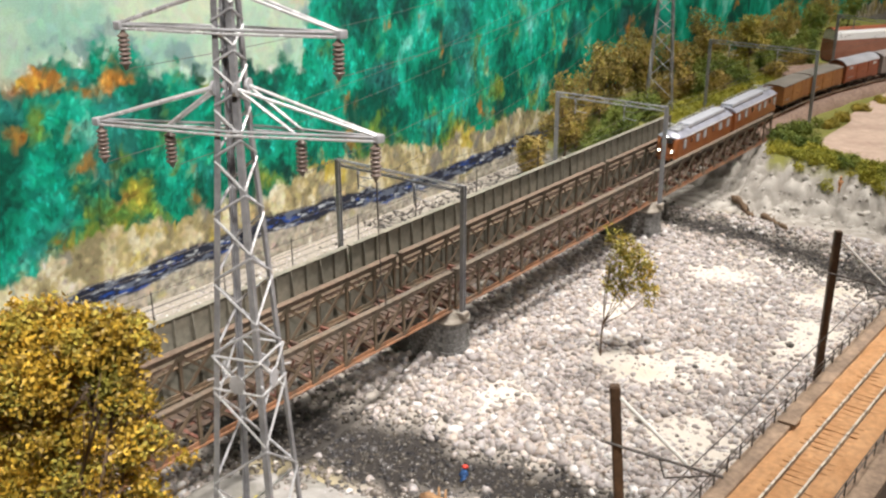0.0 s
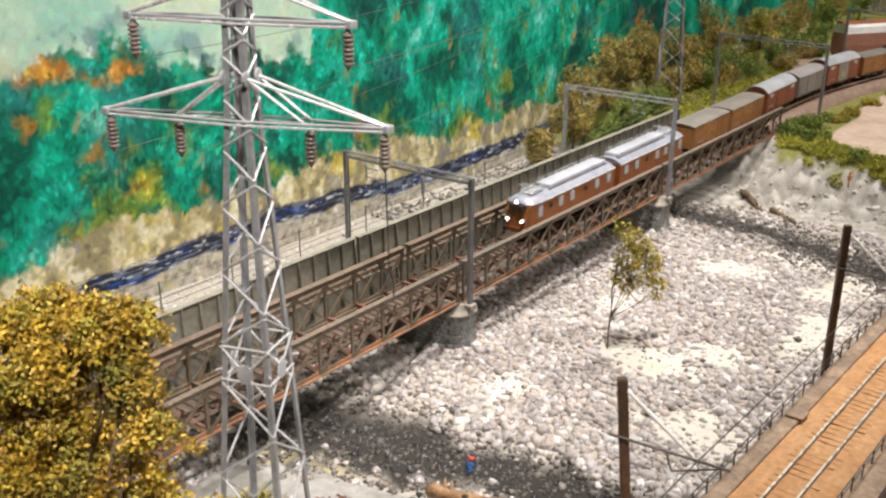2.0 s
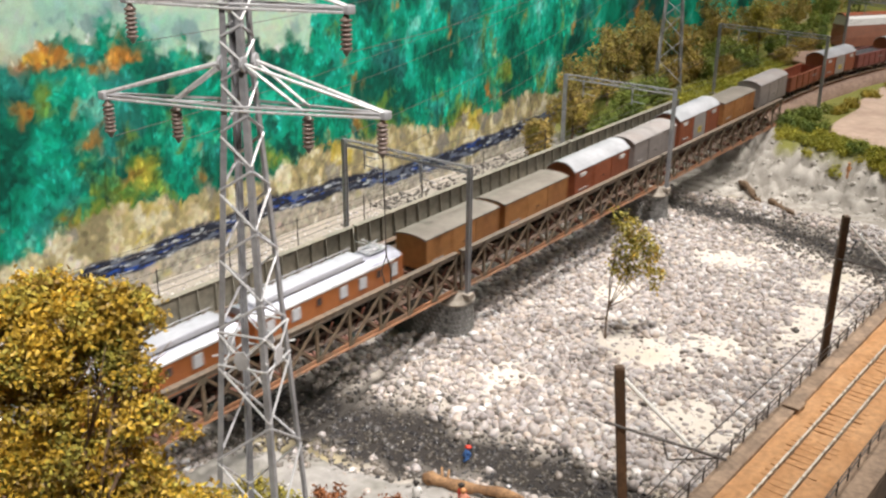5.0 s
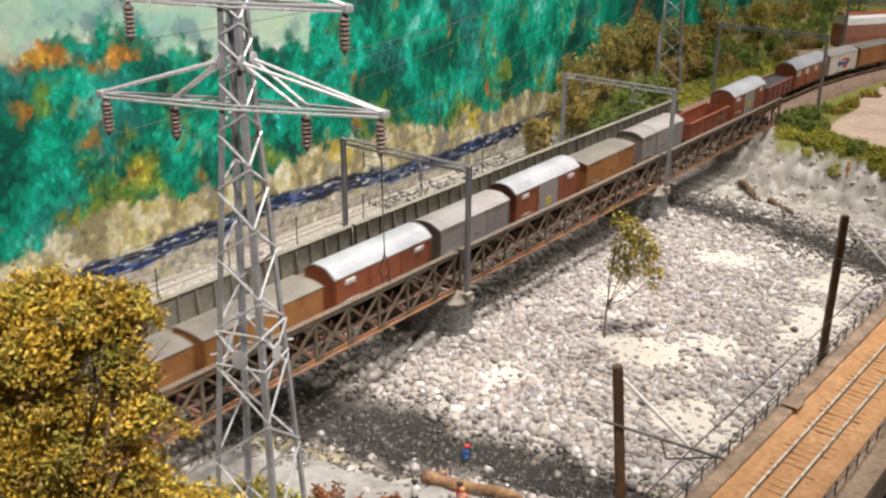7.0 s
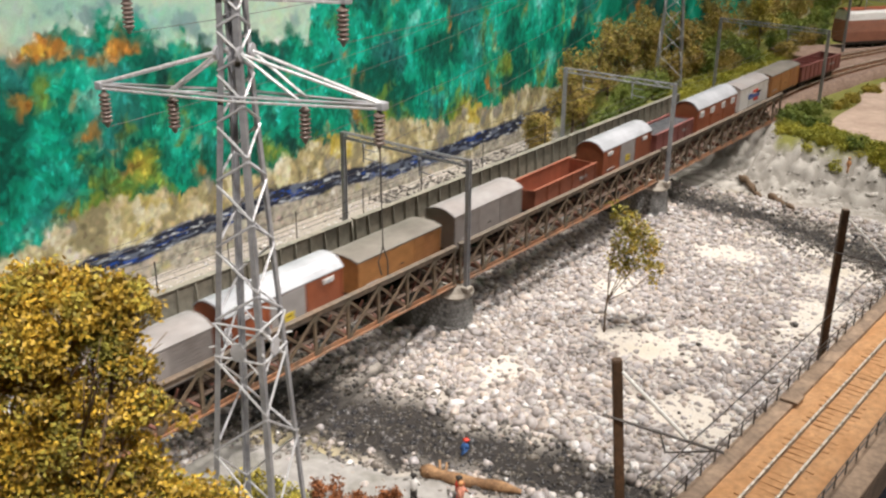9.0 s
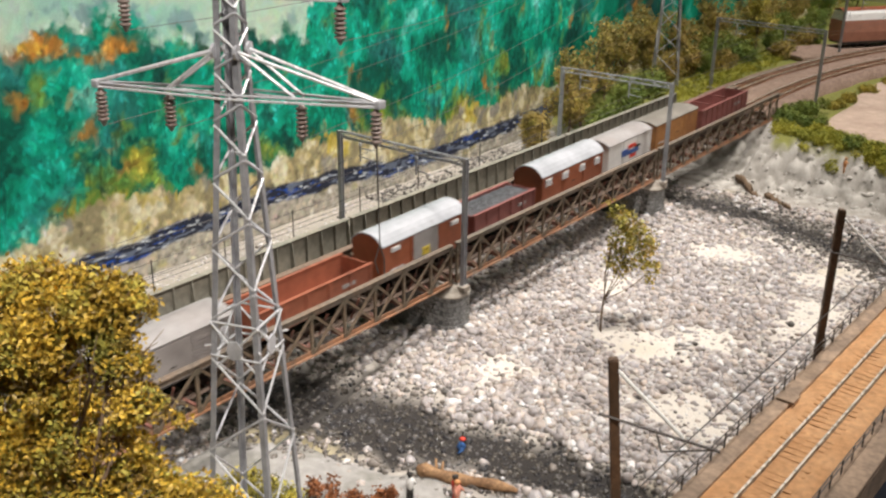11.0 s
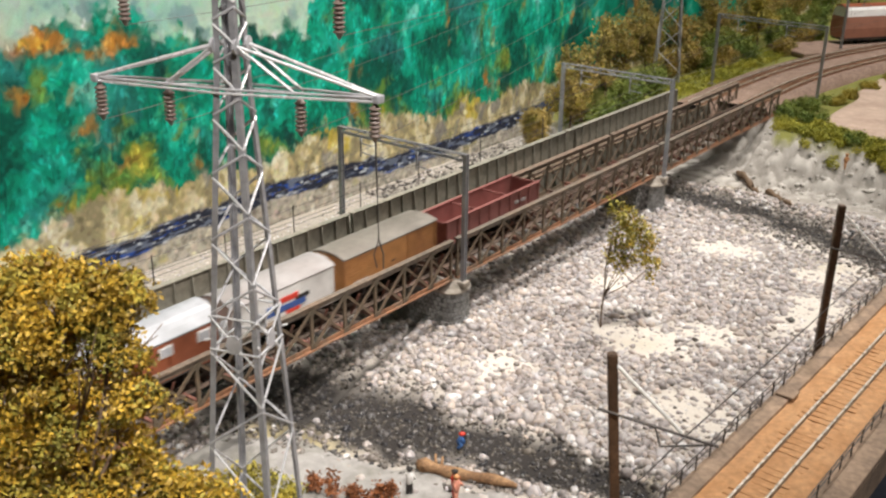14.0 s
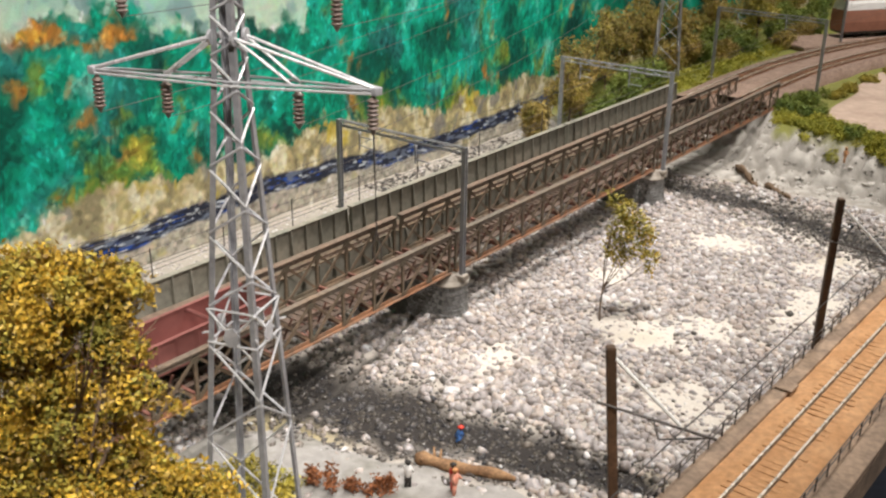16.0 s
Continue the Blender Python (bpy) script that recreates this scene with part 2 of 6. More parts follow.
M = {
    "steel": material("weathered_bridge_steel", (0.13, 0.105, 0.075), 0.6, 0.1, 45, 0.3, (0.23, 0.15, 0.095), (0.4, 0.7)),
    "rust": material("rusty_chord", (0.31, 0.155, 0.085), 0.75, 0.0, 60, 0.3, (0.20, 0.14, 0.10), (0.45, 0.7)),
    "chord": material("dusty_top_chord", (0.15, 0.125, 0.10), 0.7, 0.0, 40, 0.35, (0.19, 0.13, 0.09), (0.4, 0.7)),
    "rustchord": material("rust_stained_cover", (0.185, 0.125, 0.09), 0.75, 0.0, 50, 0.35, (0.135, 0.105, 0.08), (0.4, 0.7)),
    "plate": material("grey_green_plate", (0.215, 0.205, 0.17), 0.6, 0.05, 30, 0.25, (0.28, 0.25, 0.20), (0.4, 0.7)),
    "redbeam": material("red_oxide_beam", (0.19, 0.08, 0.058), 0.75, 0, 60, 0.35, (0.095, 0.065, 0.05)),
    "stone": material("grey_masonry", (0.25, 0.25, 0.25), 0.85, 0, 90, 0.25, (0.34, 0.33, 0.31), random=0.25, bump=0.5),
    "mortar": material("dark_mortar", (0.13, 0.13, 0.13), 0.9, 0, 90, 0.25),
    "concrete": material("weathered_concrete", (0.36, 0.33, 0.29), 0.85, 0, 40, 0.2, (0.27, 0.23, 0.19)),
    "mast": material("grey_mast_paint", (0.33, 0.34, 0.37), 0.45, 0.2, 50, 0.15, (0.42, 0.42, 0.43)),
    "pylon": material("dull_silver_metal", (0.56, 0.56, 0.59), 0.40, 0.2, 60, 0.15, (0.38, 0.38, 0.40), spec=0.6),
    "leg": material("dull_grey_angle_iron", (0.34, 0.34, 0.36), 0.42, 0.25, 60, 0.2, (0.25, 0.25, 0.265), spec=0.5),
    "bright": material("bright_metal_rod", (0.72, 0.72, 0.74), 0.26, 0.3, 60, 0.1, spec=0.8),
    "insulator": material("brown_insulator", (0.17, 0.12, 0.10), 0.30, 0.0, 80, 0.2, (0.25, 0.19, 0.165), spec=0.6),
    "wire": material("dark_wire", (0.10, 0.09, 0.085), 0.5, 0.5, 50, 0.1, bump=0),
    "whitewire": material("pale_stay_wire", (0.88, 0.87, 0.84), 0.4, 0.0, 50, 0.05, bump=0),
    "wood": material("dark_stained_pole", (0.085, 0.05, 0.03), 0.55, 0, 70, 0.3, (0.16, 0.09, 0.05), (0.4, 0.7)),
    "rail": material("worn_rail", (0.45, 0.36, 0.27), 0.35, 0.7, 80, 0.15, (0.30, 0.20, 0.13)),
    "darkrail": material("dull_bridge_rail", (0.15, 0.105, 0.08), 0.5, 0.3, 80, 0.2, (0.10, 0.075, 0.06)),
    "railtop": material("polished_rail_head", (0.80, 0.74, 0.64), 0.28, 0.45, 80, 0.1, bump=0),
    "tie": material("wooden_sleeper", (0.26, 0.14, 0.08), 0.85, 0, 90, 0.3, (0.36, 0.20, 0.11), random=0.25),
    "sandbed": material("orange_sand_ballast", (0.50, 0.26, 0.115), 0.95, 0, 35, 0.22, (0.60, 0.34, 0.17), (0.35, 0.7), bump=0.6, bump_scale=1400),
    "ballast": material("brown_ballast", (0.24, 0.16, 0.12), 0.95, 0, 60, 0.4, (0.33, 0.23, 0.18), (0.35, 0.7), bump=0.8, bump_scale=1100),
    "kerb": material("stained_edge_beam", (0.25, 0.18, 0.13), 0.85, 0, 40, 0.3, (0.38, 0.27, 0.19)),
    "pebble": material("pale_pebble", (0.345, 0.305, 0.28), 0.42, 0, 22, 0.25, (0.47, 0.425, 0.40), (0.35, 0.65), island=0.22, bump=0.35, bump_scale=600, spec=0.5, milky=0.5,
                       palette=[(0.40, 0.355, 0.345), (0.30, 0.265, 0.26), (0.45, 0.415, 0.41), (0.37, 0.305, 0.265), (0.25, 0.225, 0.225), (0.43, 0.375, 0.345), (0.68, 0.665, 0.66), (0.37, 0.345, 0.355), (0.33, 0.285, 0.27), (0.42, 0.35, 0.30)]),
    "wet": material("wet_pebble", (0.03, 0.027, 0.025), 0.30, 0, 22, 0.3, (0.065, 0.056, 0.048), (0.35, 0.65), island=0.4, bump=0.35, bump_scale=700, spec=0.4,
                    palette=[(0.040, 0.040, 0.048), (0.08, 0.068, 0.056), (0.034, 0.034, 0.040), (0.14, 0.122, 0.10), (0.056, 0.050, 0.042), (0.09, 0.085, 0.085)]),
    "damp": material("damp_pebble", (0.16, 0.142, 0.125), 0.32, 0, 22, 0.3, (0.24, 0.21, 0.18), (0.35, 0.65), island=0.35, bump=0.35, bump_scale=700, spec=0.6,
                     palette=[(0.115, 0.106, 0.10), (0.17, 0.148, 0.13), (0.085, 0.078, 0.074), (0.23, 0.20, 0.18), (0.135, 0.114, 0.098)]),
    # near-white coat that stands in for glare on the railcar's upper side
    "gloss": material("white_glare_paint", (0.86, 0.86, 0.84), 0.18, 0, 25, 0.05, bump=0, spec=0.8),
    "rock": material("weathered_bank_rock", (0.38, 0.355, 0.325), 0.85, 0, 40, 0.3, (0.52, 0.49, 0.45), (0.35, 0.65), island=0.25, bump=0.7, bump_scale=500),
    "dust": material("pale_path_dust", (0.31, 0.295, 0.28), 0.95, 0, 25, 0.2, (0.22, 0.21, 0.185), bump=0.5, bump_scale=1200),
    "log": material("driftwood_bark", (0.20, 0.11, 0.055), 0.8, 0, 90, 0.4, (0.34, 0.20, 0.10), bump=0.7),
    "trunk": material("brown_trunk", (0.14, 0.09, 0.055), 0.85, 0, 120, 0.3, (0.20, 0.14, 0.09), bump=0.5),
    "leaf_gold": material("golden_olive_leaf", (0.64, 0.41, 0.05), 0.45, 0, 28, 0.3, (0.44, 0.29, 0.04), (0.4, 0.6), island=0.5, bump=0),
    "leaf_olive": material("olive_leaf", (0.47, 0.37, 0.06), 0.6, 0, 30, 0.3, (0.30, 0.27, 0.05), (0.4, 0.6), island=0.45, bump=0),
    "leaf_brown": material("brown_gold_leaf", (0.37, 0.26, 0.075), 0.75, 0, 20, 0.25, (0.25, 0.20, 0.06), (0.4, 0.6), island=0.5, bump=0),
    "leaf_umber": material("umber_dry_leaf", (0.28, 0.17, 0.035), 0.6, 0, 30, 0.3, (0.17, 0.125, 0.025), (0.4, 0.6), island=0.45, bump=0),
    "leaf_green": material("green_foam_leaf", (0.15, 0.21, 0.045), 0.85, 0, 20, 0.25, (0.27, 0.28, 0.05), (0.4, 0.65), island=0.4, bump=0),
    "leaf_red": material("rusty_shrub_leaf", (0.24, 0.085, 0.03), 0.7, 0, 30, 0.3, (0.15, 0.06, 0.025), island=0.4, bump=0),
    "leaf_moss": material("yellow_green_moss", (0.42, 0.38, 0.05), 0.85, 0, 20, 0.25, (0.25, 0.27, 0.04), (0.4, 0.65), island=0.35, bump=0),
    "decktie": material("dark_bridge_sleeper", (0.09, 0.065, 0.05), 0.85, 0, 90, 0.3, (0.15, 0.10, 0.075), random=0.25),
    "grass": material("olive_turf", (0.16, 0.16, 0.03), 0.95, 0, 30, 0.4, (0.27, 0.25, 0.04), (0.35, 0.65), bump=0.9, bump_scale=1500),
    "field": material("sandy_field", (0.52, 0.39, 0.31), 0.95, 0, 18, 0.15, (0.44, 0.32, 0.25), bump=0.5, bump_scale=900),
    "brown": material("brown_loco_paint", (0.36, 0.125, 0.04), 0.38, 0, 30, 0.12, (0.31, 0.105, 0.038), bump=0.03),
    "pinkbrown": material("dusty_pink_brown_paint", (0.40, 0.19, 0.13), 0.4, 0, 12, 0.15, (0.33, 0.14, 0.095), bump=0.03),
    "silver": material("silver_roof_paint", (0.38, 0.39, 0.46), 0.33, 0.3, 40, 0.15, (0.30, 0.31, 0.37), bump=0.03),
    # paler copy of the roof silver: the light on the hood is in its colour
    "hood": material("lit_silver_hood_paint", (0.54, 0.55, 0.61), 0.32, 0.2, 40, 0.1, (0.46, 0.47, 0.53), bump=0.03),
    "frameblack": material("black_underframe", (0.03, 0.026, 0.024), 0.7, 0, 60, 0.3, (0.06, 0.045, 0.035)),
    "glass": material("dark_window_glass", (0.06, 0.05, 0.05), 0.1, 0, 60, 0.1, bump=0, spec=0.7),
    "lightglass": material("pale_window_pane", (0.55, 0.56, 0.60), 0.2, 0, 60, 0.1, bump=0, spec=0.7),
    "planks": material("tan_wagon_planks", (0.38, 0.175, 0.06), 0.65, 0, 25, 0.18, (0.31, 0.135, 0.052), bump=0.08),
    "redbrown": material("red_brown_wagon", (0.30, 0.09, 0.042), 0.5, 0, 25, 0.15, (0.25, 0.078, 0.04), bump=0.05),
    "oxide": material("red_oxide_wagon", (0.28, 0.09, 0.05), 0.6, 0, 25, 0.2, (0.21, 0.07, 0.042), bump=0.05),
    "maroon": material("faded_maroon_wagon", (0.25, 0.09, 0.08), 0.6, 0, 25, 0.15, (0.20, 0.075, 0.065), bump=0.05),
    "grey": material("grey_wagon_paint", (0.30, 0.27, 0.26), 0.6, 0, 25, 0.12, (0.26, 0.23, 0.22), bump=0.05),
    "greyroof": material("grey_wagon_roof", (0.31, 0.29, 0.285), 0.65, 0, 25, 0.12, (0.28, 0.25, 0.24), bump=0.05),
    "brownroof": material("grey_brown_wagon_roof", (0.20, 0.18, 0.155), 0.6, 0, 25, 0.15, (0.165, 0.145, 0.125), bump=0.05),
    "whiteroof": material("white_wagon_roof", (0.43, 0.44, 0.47), 0.34, 0, 25, 0.12, (0.34, 0.35, 0.375), bump=0.03),
    "white": material("white_wagon_side", (0.72, 0.70, 0.68), 0.5, 0, 25, 0.08, (0.60, 0.57, 0.55), bump=0.04),
    "blue": material("blue_emblem_paint", (0.05, 0.10, 0.30), 0.5, 0, 40, 0.1, bump=0),
    "red": material("red_emblem_paint", (0.60, 0.05, 0.03), 0.5, 0, 40, 0.1, bump=0),
    "yellow": material("yellow_lettering", (0.60, 0.45, 0.05), 0.5, 0, 40, 0.1, bump=0),
    "coal": material("coal_load", (0.05, 0.05, 0.055), 0.6, 0, 300, 0.6, (0.10, 0.10, 0.11), bump=1.0, bump_scale=900),
    "skin": material("painted_figure", (0.55, 0.25, 0.10), 0.5, 0, 90, 0.1, bump=0),
    "figblue": material("blue_figure_paint", (0.06, 0.16, 0.42), 0.5, 0, 90, 0.1, bump=0),
    "figpink": material("pink_figure_paint", (0.62, 0.26, 0.18), 0.5, 0, 90, 0.1, bump=0),
    "fascia": material("dark_layout_fascia", (0.03, 0.035, 0.05), 0.6, 0, 20, 0.2, (0.05, 0.06, 0.09)),
    "hall": material("hall_wall_paint", (0.45, 0.42, 0.38), 0.9, 0, 2, 0.1, (0.38, 0.35, 0.32), bump=0),
    "lamp": glow("lit_headlamp", (1.0, 0.93, 0.78), 9.0),
}
paint = painted("backdrop_paint", "pigment")
earth = painted("scenic_ground", "pigment", 0.8, 0.7, 700)


# ---- mesh helpers ----
def finish(bm, name, mat, smooth=False):
    me = bpy.data.meshes.new(name)
    bm.normal_update()
    bm.to_mesh(me)
    bm.free()
    for m in (mat if isinstance(mat, (list, tuple)) else [mat]):
        me.materials.append(M[m] if isinstance(m, str) else m)
    if smooth:
        me.polygons.foreach_set("use_smooth", [True] * len(me.polygons))
    return me


def part(name, bm, mat, parent=None, label="", m=None, smooth=False):
    ob = new(name, finish(bm, name, mat, smooth))
    if parent is not None:
        ob.parent = parent
    if m is not None:
        ob.matrix_basis = m
    if label:
        ob["label"] = label
    return ob


def share(name, data, parent, m):
    ob = new(name, data)
    ob.parent = parent
    ob.matrix_basis = m
    return ob


def thing(name, m, label, category, group="", kind=""):
    ob = new(name)
    ob.empty_display_size = 0.01
    ob.matrix_basis = m
    return tagged(ob, label, category, group, kind)


def box(bm, x0, y0, z0, x1, y1, z1, bevel=0.0):
    vs = [bm.verts.new(p) for p in ((x0, y0, z0), (x1, y0, z0), (x1, y1, z0), (x0, y1, z0), (x0, y0, z1), (x1, y0, z1), (x1, y1, z1), (x0, y1, z1))]
    fs = [bm.faces.new([vs[i] for i in f]) for f in ((0, 3, 2, 1), (4, 5, 6, 7), (0, 1, 5, 4), (1, 2, 6, 5), (2, 3, 7, 6), (3, 0, 4, 7))]
    if bevel:
        es = list({e for f in fs for e in f.edges})
        bmesh.ops.bevel(bm, geom=es, offset=bevel, segments=2, affect="EDGES", profile=0.6)
    return bm


def B(*a, **k):
    return box(bmesh.new(), *a, **k)


def beam(bm, a, b, w, h, up=(0, 0, 1)):
    """A square bar from a to b, w across and h along up."""
    a, b = Vector(a), Vector(b)
    d = (b - a).normalized()
    s = d.cross(Vector(up))
    s = s.normalized() if s.length > 1e-6 else Vector((1, 0, 0))
    u = s.cross(d)
    vs = [bm.verts.new(p + s * w / 2 * i + u * h / 2 * j) for p in (a, b) for i, j in ((-1, -1), (1, -1), (1, 1), (-1, 1))]
    for f in ((0, 3, 2, 1), (4, 5, 6, 7), (0, 1, 5, 4), (1, 2, 6, 5), (2, 3, 7, 6), (3, 0, 4, 7)):
        bm.faces.new([vs[i] for i in f])
    return bm


def rod(bm, a, b, r0, r1=None, n=8):
    a, b = Vector(a), Vector(b)
    r1 = r0 if r1 is None else r1
    d = (b - a).normalized()
    s = d.orthogonal().normalized()
    u = d.cross(s)
    rings = [[bm.verts.new(p + (s * math.cos(t) + u * math.sin(t)) * r) for t in [2 * math.pi * k / n for k in range(n)]] for p, r in ((a, r0), (b, r1))]
    for k in range(n):
        bm.faces.new((rings[0][k], rings[0][(k + 1) % n], rings[1][(k + 1) % n], rings[1][k]))
    bm.faces.new(rings[0][::-1]), bm.faces.new(rings[1])
    return bm


def lathe(bm, profile, centre=(0, 0, 0), n=14):
    c = Vector(centre)
    rings = [[bm.verts.new(c + Vector((r * math.cos(2 * math.pi * k / n), r * math.sin(2 * math.pi * k / n), z))) for k in range(n)] for r, z in profile]
    for a, b in zip(rings, rings[1:]):
        for k in range(n):
            bm.faces.new((a[k], a[(k + 1) % n], b[(k + 1) % n], b[k]))
    bm.faces.new(rings[0][::-1]), bm.faces.new(rings[-1])
    return bm


def wire(bm, pts, r=0.0003, n=5):
    """One continuous thin tube through the points."""
    pts = [Vector(p) for p in pts]
    rings = []
    for k, p in enumerate(pts):
        d = (pts[min(k + 1, len(pts) - 1)] - pts[max(k - 1, 0)]).normalized()
        s = d.cross(Vector((0, 0, 1)))
        s = s.normalized() if s.length > 0.05 else d.orthogonal().normalized()
        u = s.cross(d)
        rings.append([bm.verts.new(p + (s * math.cos(6.2832 * j / n) + u * math.sin(6.2832 * j / n)) * r) for j in range(n)])
    for a, b in zip(rings, rings[1:]):
        for j in range(n):
            bm.faces.new((a[j], a[(j + 1) % n], b[(j + 1) % n], b[j]))
    bm.faces.new(rings[0][::-1]), bm.faces.new(rings[-1])
    return bm


def sag(a, b, drop, n=8):
    a, b = Vector(a), Vector(b)
    return [a.lerp(b, k / n) - Vector((0, 0, drop * 4 * (k / n) * (1 - k / n))) for k in range(n + 1)]


# the double track: straight over the bridges, then bending towards the front
BEND, RADIUS = 1.0, 1.7


def on_track(s, y0, z=0.0):
    """Pose on the track that lies at y0 on the bridge; s is x while straight."""
    if s <= BEND:
        return pose(s, y0, z)
    a = (s - BEND) / RADIUS
    r = RADIUS + y0 - 0.031
    return pose(BEND + r * math.sin(a), 0.031 - RADIUS + r * math.cos(a), z, 0, 0, -math.degrees(a))
# ---- the layout's ground ----
BED = -0.048
GRADE = 0.009


def rail_z(x):
    return 0.009 + GRADE * x


def stream(x, y):
    """How far into the stream's wet channels a spot of the bed lies (above 0: wet)."""
    n = 0.016 * noise.noise(Vector((x * 16, y * 16, 0))) + 0.012 * noise.noise(Vector((x * 50, y * 50, 3)))
    v = max(-0.30, min(0.16, y))
    a = 1 - abs(x - (0.008 - 0.22 * v - 0.30 * max(0.0, -v - 0.12) ** 2) + n) / max(0.012, 0.054 + 0.16 * min(v, 0.0))
    b = 1 - abs(x - (0.648 - 1.1 * max(0.0, -v - 0.08) ** 2 - 0.12 * max(0.0, -v - 0.08)) + n * 0.8) / 0.038
    b = 0.7 * b - 0.12
    c = 1 - abs(y - 0.262 + 0.10 * (x - 0.5) + n) / 0.028 if 0.40 < x < 0.75 else -1
    return max(a, b, c)


def seam(x, y):
    """Distance from the gap along the edge of the near bank, its shade painted in."""
    return y - (-0.004 + 0.16 * x + 0.25 * x * x) if -0.12 < x < 0.165 else 1.0


def bed_height(x, y):
    h = BED + 0.003 * noise.noise(Vector((x * 9, y * 9, 1))) + 0.0015 * noise.noise(Vector((x * 30, y * 30, 2)))
    h -= 0.003 * max(0.0, min(1.0, stream(x, y) * 2))
    h -= 0.004 * max(0.0, 1 - abs(seam(x, y)) / 0.005)
    # banks at both ends
    x0 = 0.80 if y > -0.02 else 0.74
    f = max(0.0, min(1.0, (x - x0) / 0.11))
    h += 0.048 * f * f * (3 - 2 * f)
    if 0 < f < 1:
        h += 0.016 * min(1.0, f * (1 - f) * 6) * (noise.turbulence(Vector((x * 38, y * 55, 6)), 4, True) - 0.75)
    h += 0.030 * max(0.0, min(1.0, (-0.13 - x) / 0.08)) ** 1.5
    # gravel heaped against the pier noses
    for px in (0.1755, 0.5605):
        h += 0.009 * math.exp(-((x - px) / 0.045) ** 2 - ((y + 0.005) / 0.035) ** 2)
    return h


def sheet(x0, x1, y0, y1, nx, ny, height):
    xs, ys = np.linspace(x0, x1, nx), np.linspace(y0, y1, ny)
    vs = [(x, y, height(x, y)) for y in ys for x in xs]
    fs = [(j * nx + i, j * nx + i + 1, (j + 1) * nx + i + 1, (j + 1) * nx + i) for j in range(ny - 1) for i in range(nx - 1)]
    return vs, fs


def mesh_of(name, vs, fs, mat, smooth=True):
    me = bpy.data.meshes.new(name)
    me.from_pydata(vs, [], fs)
    me.materials.append(M[mat] if isinstance(mat, str) else mat)
    if smooth:
        me.polygons.foreach_set("use_smooth", [True] * len(me.polygons))
    return me


SAND = ((0.51, -0.11, 0.035, 0.05), (0.26, -0.14, 0.035, 0.05), (0.52, -0.22, 0.06, 0.03), (0.148, -0.068, 0.028, 0.022), (0.17, -0.225, 0.03, 0.035), (0.40, -0.235, 0.06, 0.025), (0.36, -0.06, 0.03, 0.02), (0.305, -0.185, 0.025, 0.04), (0.60, -0.17, 0.03, 0.05))


def sandy(x, y):
    """Drifts where pale sand covers the pebbles."""
    k = max(math.exp(-((x - a) / u / 1.15) ** 2 - ((y - b) / v / 1.15) ** 2) for a, b, u, v in SAND)
    return k + 0.45 * noise.noise(Vector((x * 22, y * 22, 5))) + 0.25 * noise.noise(Vector((x * 60, y * 60, 9)))


def blend(a, b, f):
    f = max(0.0, min(1.0, f))
    return tuple(p + (q - p) * f for p, q in zip(a, b))


def ground_paint(x, y):
    n = noise.noise(Vector((x * 30, y * 30, 12)))
    c = blend((0.43, 0.39, 0.345), (0.32, 0.29, 0.262), 0.5 + n)
    c = blend(c, (0.60, 0.55, 0.49), sandy(x, y) * 2.0 - 0.3)
    c = blend(c, (0.36, 0.30, 0.15), 1.6 * noise.noise(Vector((x * 11, y * 11, 31))) - 0.25 if x < 0.05 else 1.2 * noise.noise(Vector((x * 14, y * 14, 33))) - 0.35)
    c = blend(c, (0.030, 0.026, 0.024), stream(x, y) * 1.8 + 0.35 + 0.5 * noise.noise(Vector((x * 45, y * 45, 14))))
    c = blend(c, (0.31, 0.28, 0.24), 0.8 if y > 0.14 else 0)
    # the gap's shade, painted dark along the carved seam
    c = blend(c, (0.05, 0.045, 0.04), 1.5 - abs(seam(x, y)) / 0.0022)
    # rock hollows: their shade is painted in, following the noise that sinks them
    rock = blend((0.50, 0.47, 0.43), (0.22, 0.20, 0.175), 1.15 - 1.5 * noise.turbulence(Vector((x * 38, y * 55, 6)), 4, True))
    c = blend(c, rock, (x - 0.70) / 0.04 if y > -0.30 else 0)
    c = blend(c, (0.20, 0.20, 0.05), (x - (0.82 if y < -0.035 or y > 0.13 else 0.93) - 0.02 * n) / 0.03)
    c = blend(c, (0.16, 0.15, 0.05), (-0.16 - x) / 0.05)
    return c


def painted_sheet(name, args, height, colour):
    vs, fs = sheet(*args, height)
    me = mesh_of(name, vs, fs, earth)
    col = me.color_attributes.new("pigment", "FLOAT_COLOR", "POINT")
    col.data.foreach_set("color", [q for v in vs for q in (*colour(v[0], v[1]), 1.0)])
    return me


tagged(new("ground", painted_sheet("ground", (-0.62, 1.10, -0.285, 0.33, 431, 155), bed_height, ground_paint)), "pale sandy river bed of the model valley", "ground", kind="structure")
tagged(new("ground_east", painted_sheet("ground_east", (1.10, 2.42, -0.285, 0.33, 120, 60), bed_height, ground_paint)), "turf and bare soil beside the curving line", "ground", kind="structure")

# room around: floor and walls of the hall close the place
floor = new("floor", finish(B(-6, -6, -1.06, 6, 6, -1.0), "floor", "hall"))
tagged(floor, "plain grey floor of the exhibition hall", "floor", kind="structure")
for nm, dims in (("wall_west", (-6.1, -6, -1, -6, 6, 3)), ("wall_east", (6, -6, -1, 6.1, 6, 3)), ("wall_south", (-6, -6.1, -1, 6, -6, 3)), ("wall_north", (-6, 6, -1, 6, 6.1, 3))):
    tagged(new(nm, finish(B(*dims), nm, "hall")), "plain painted hall wall behind the layout", "wall", kind="structure")
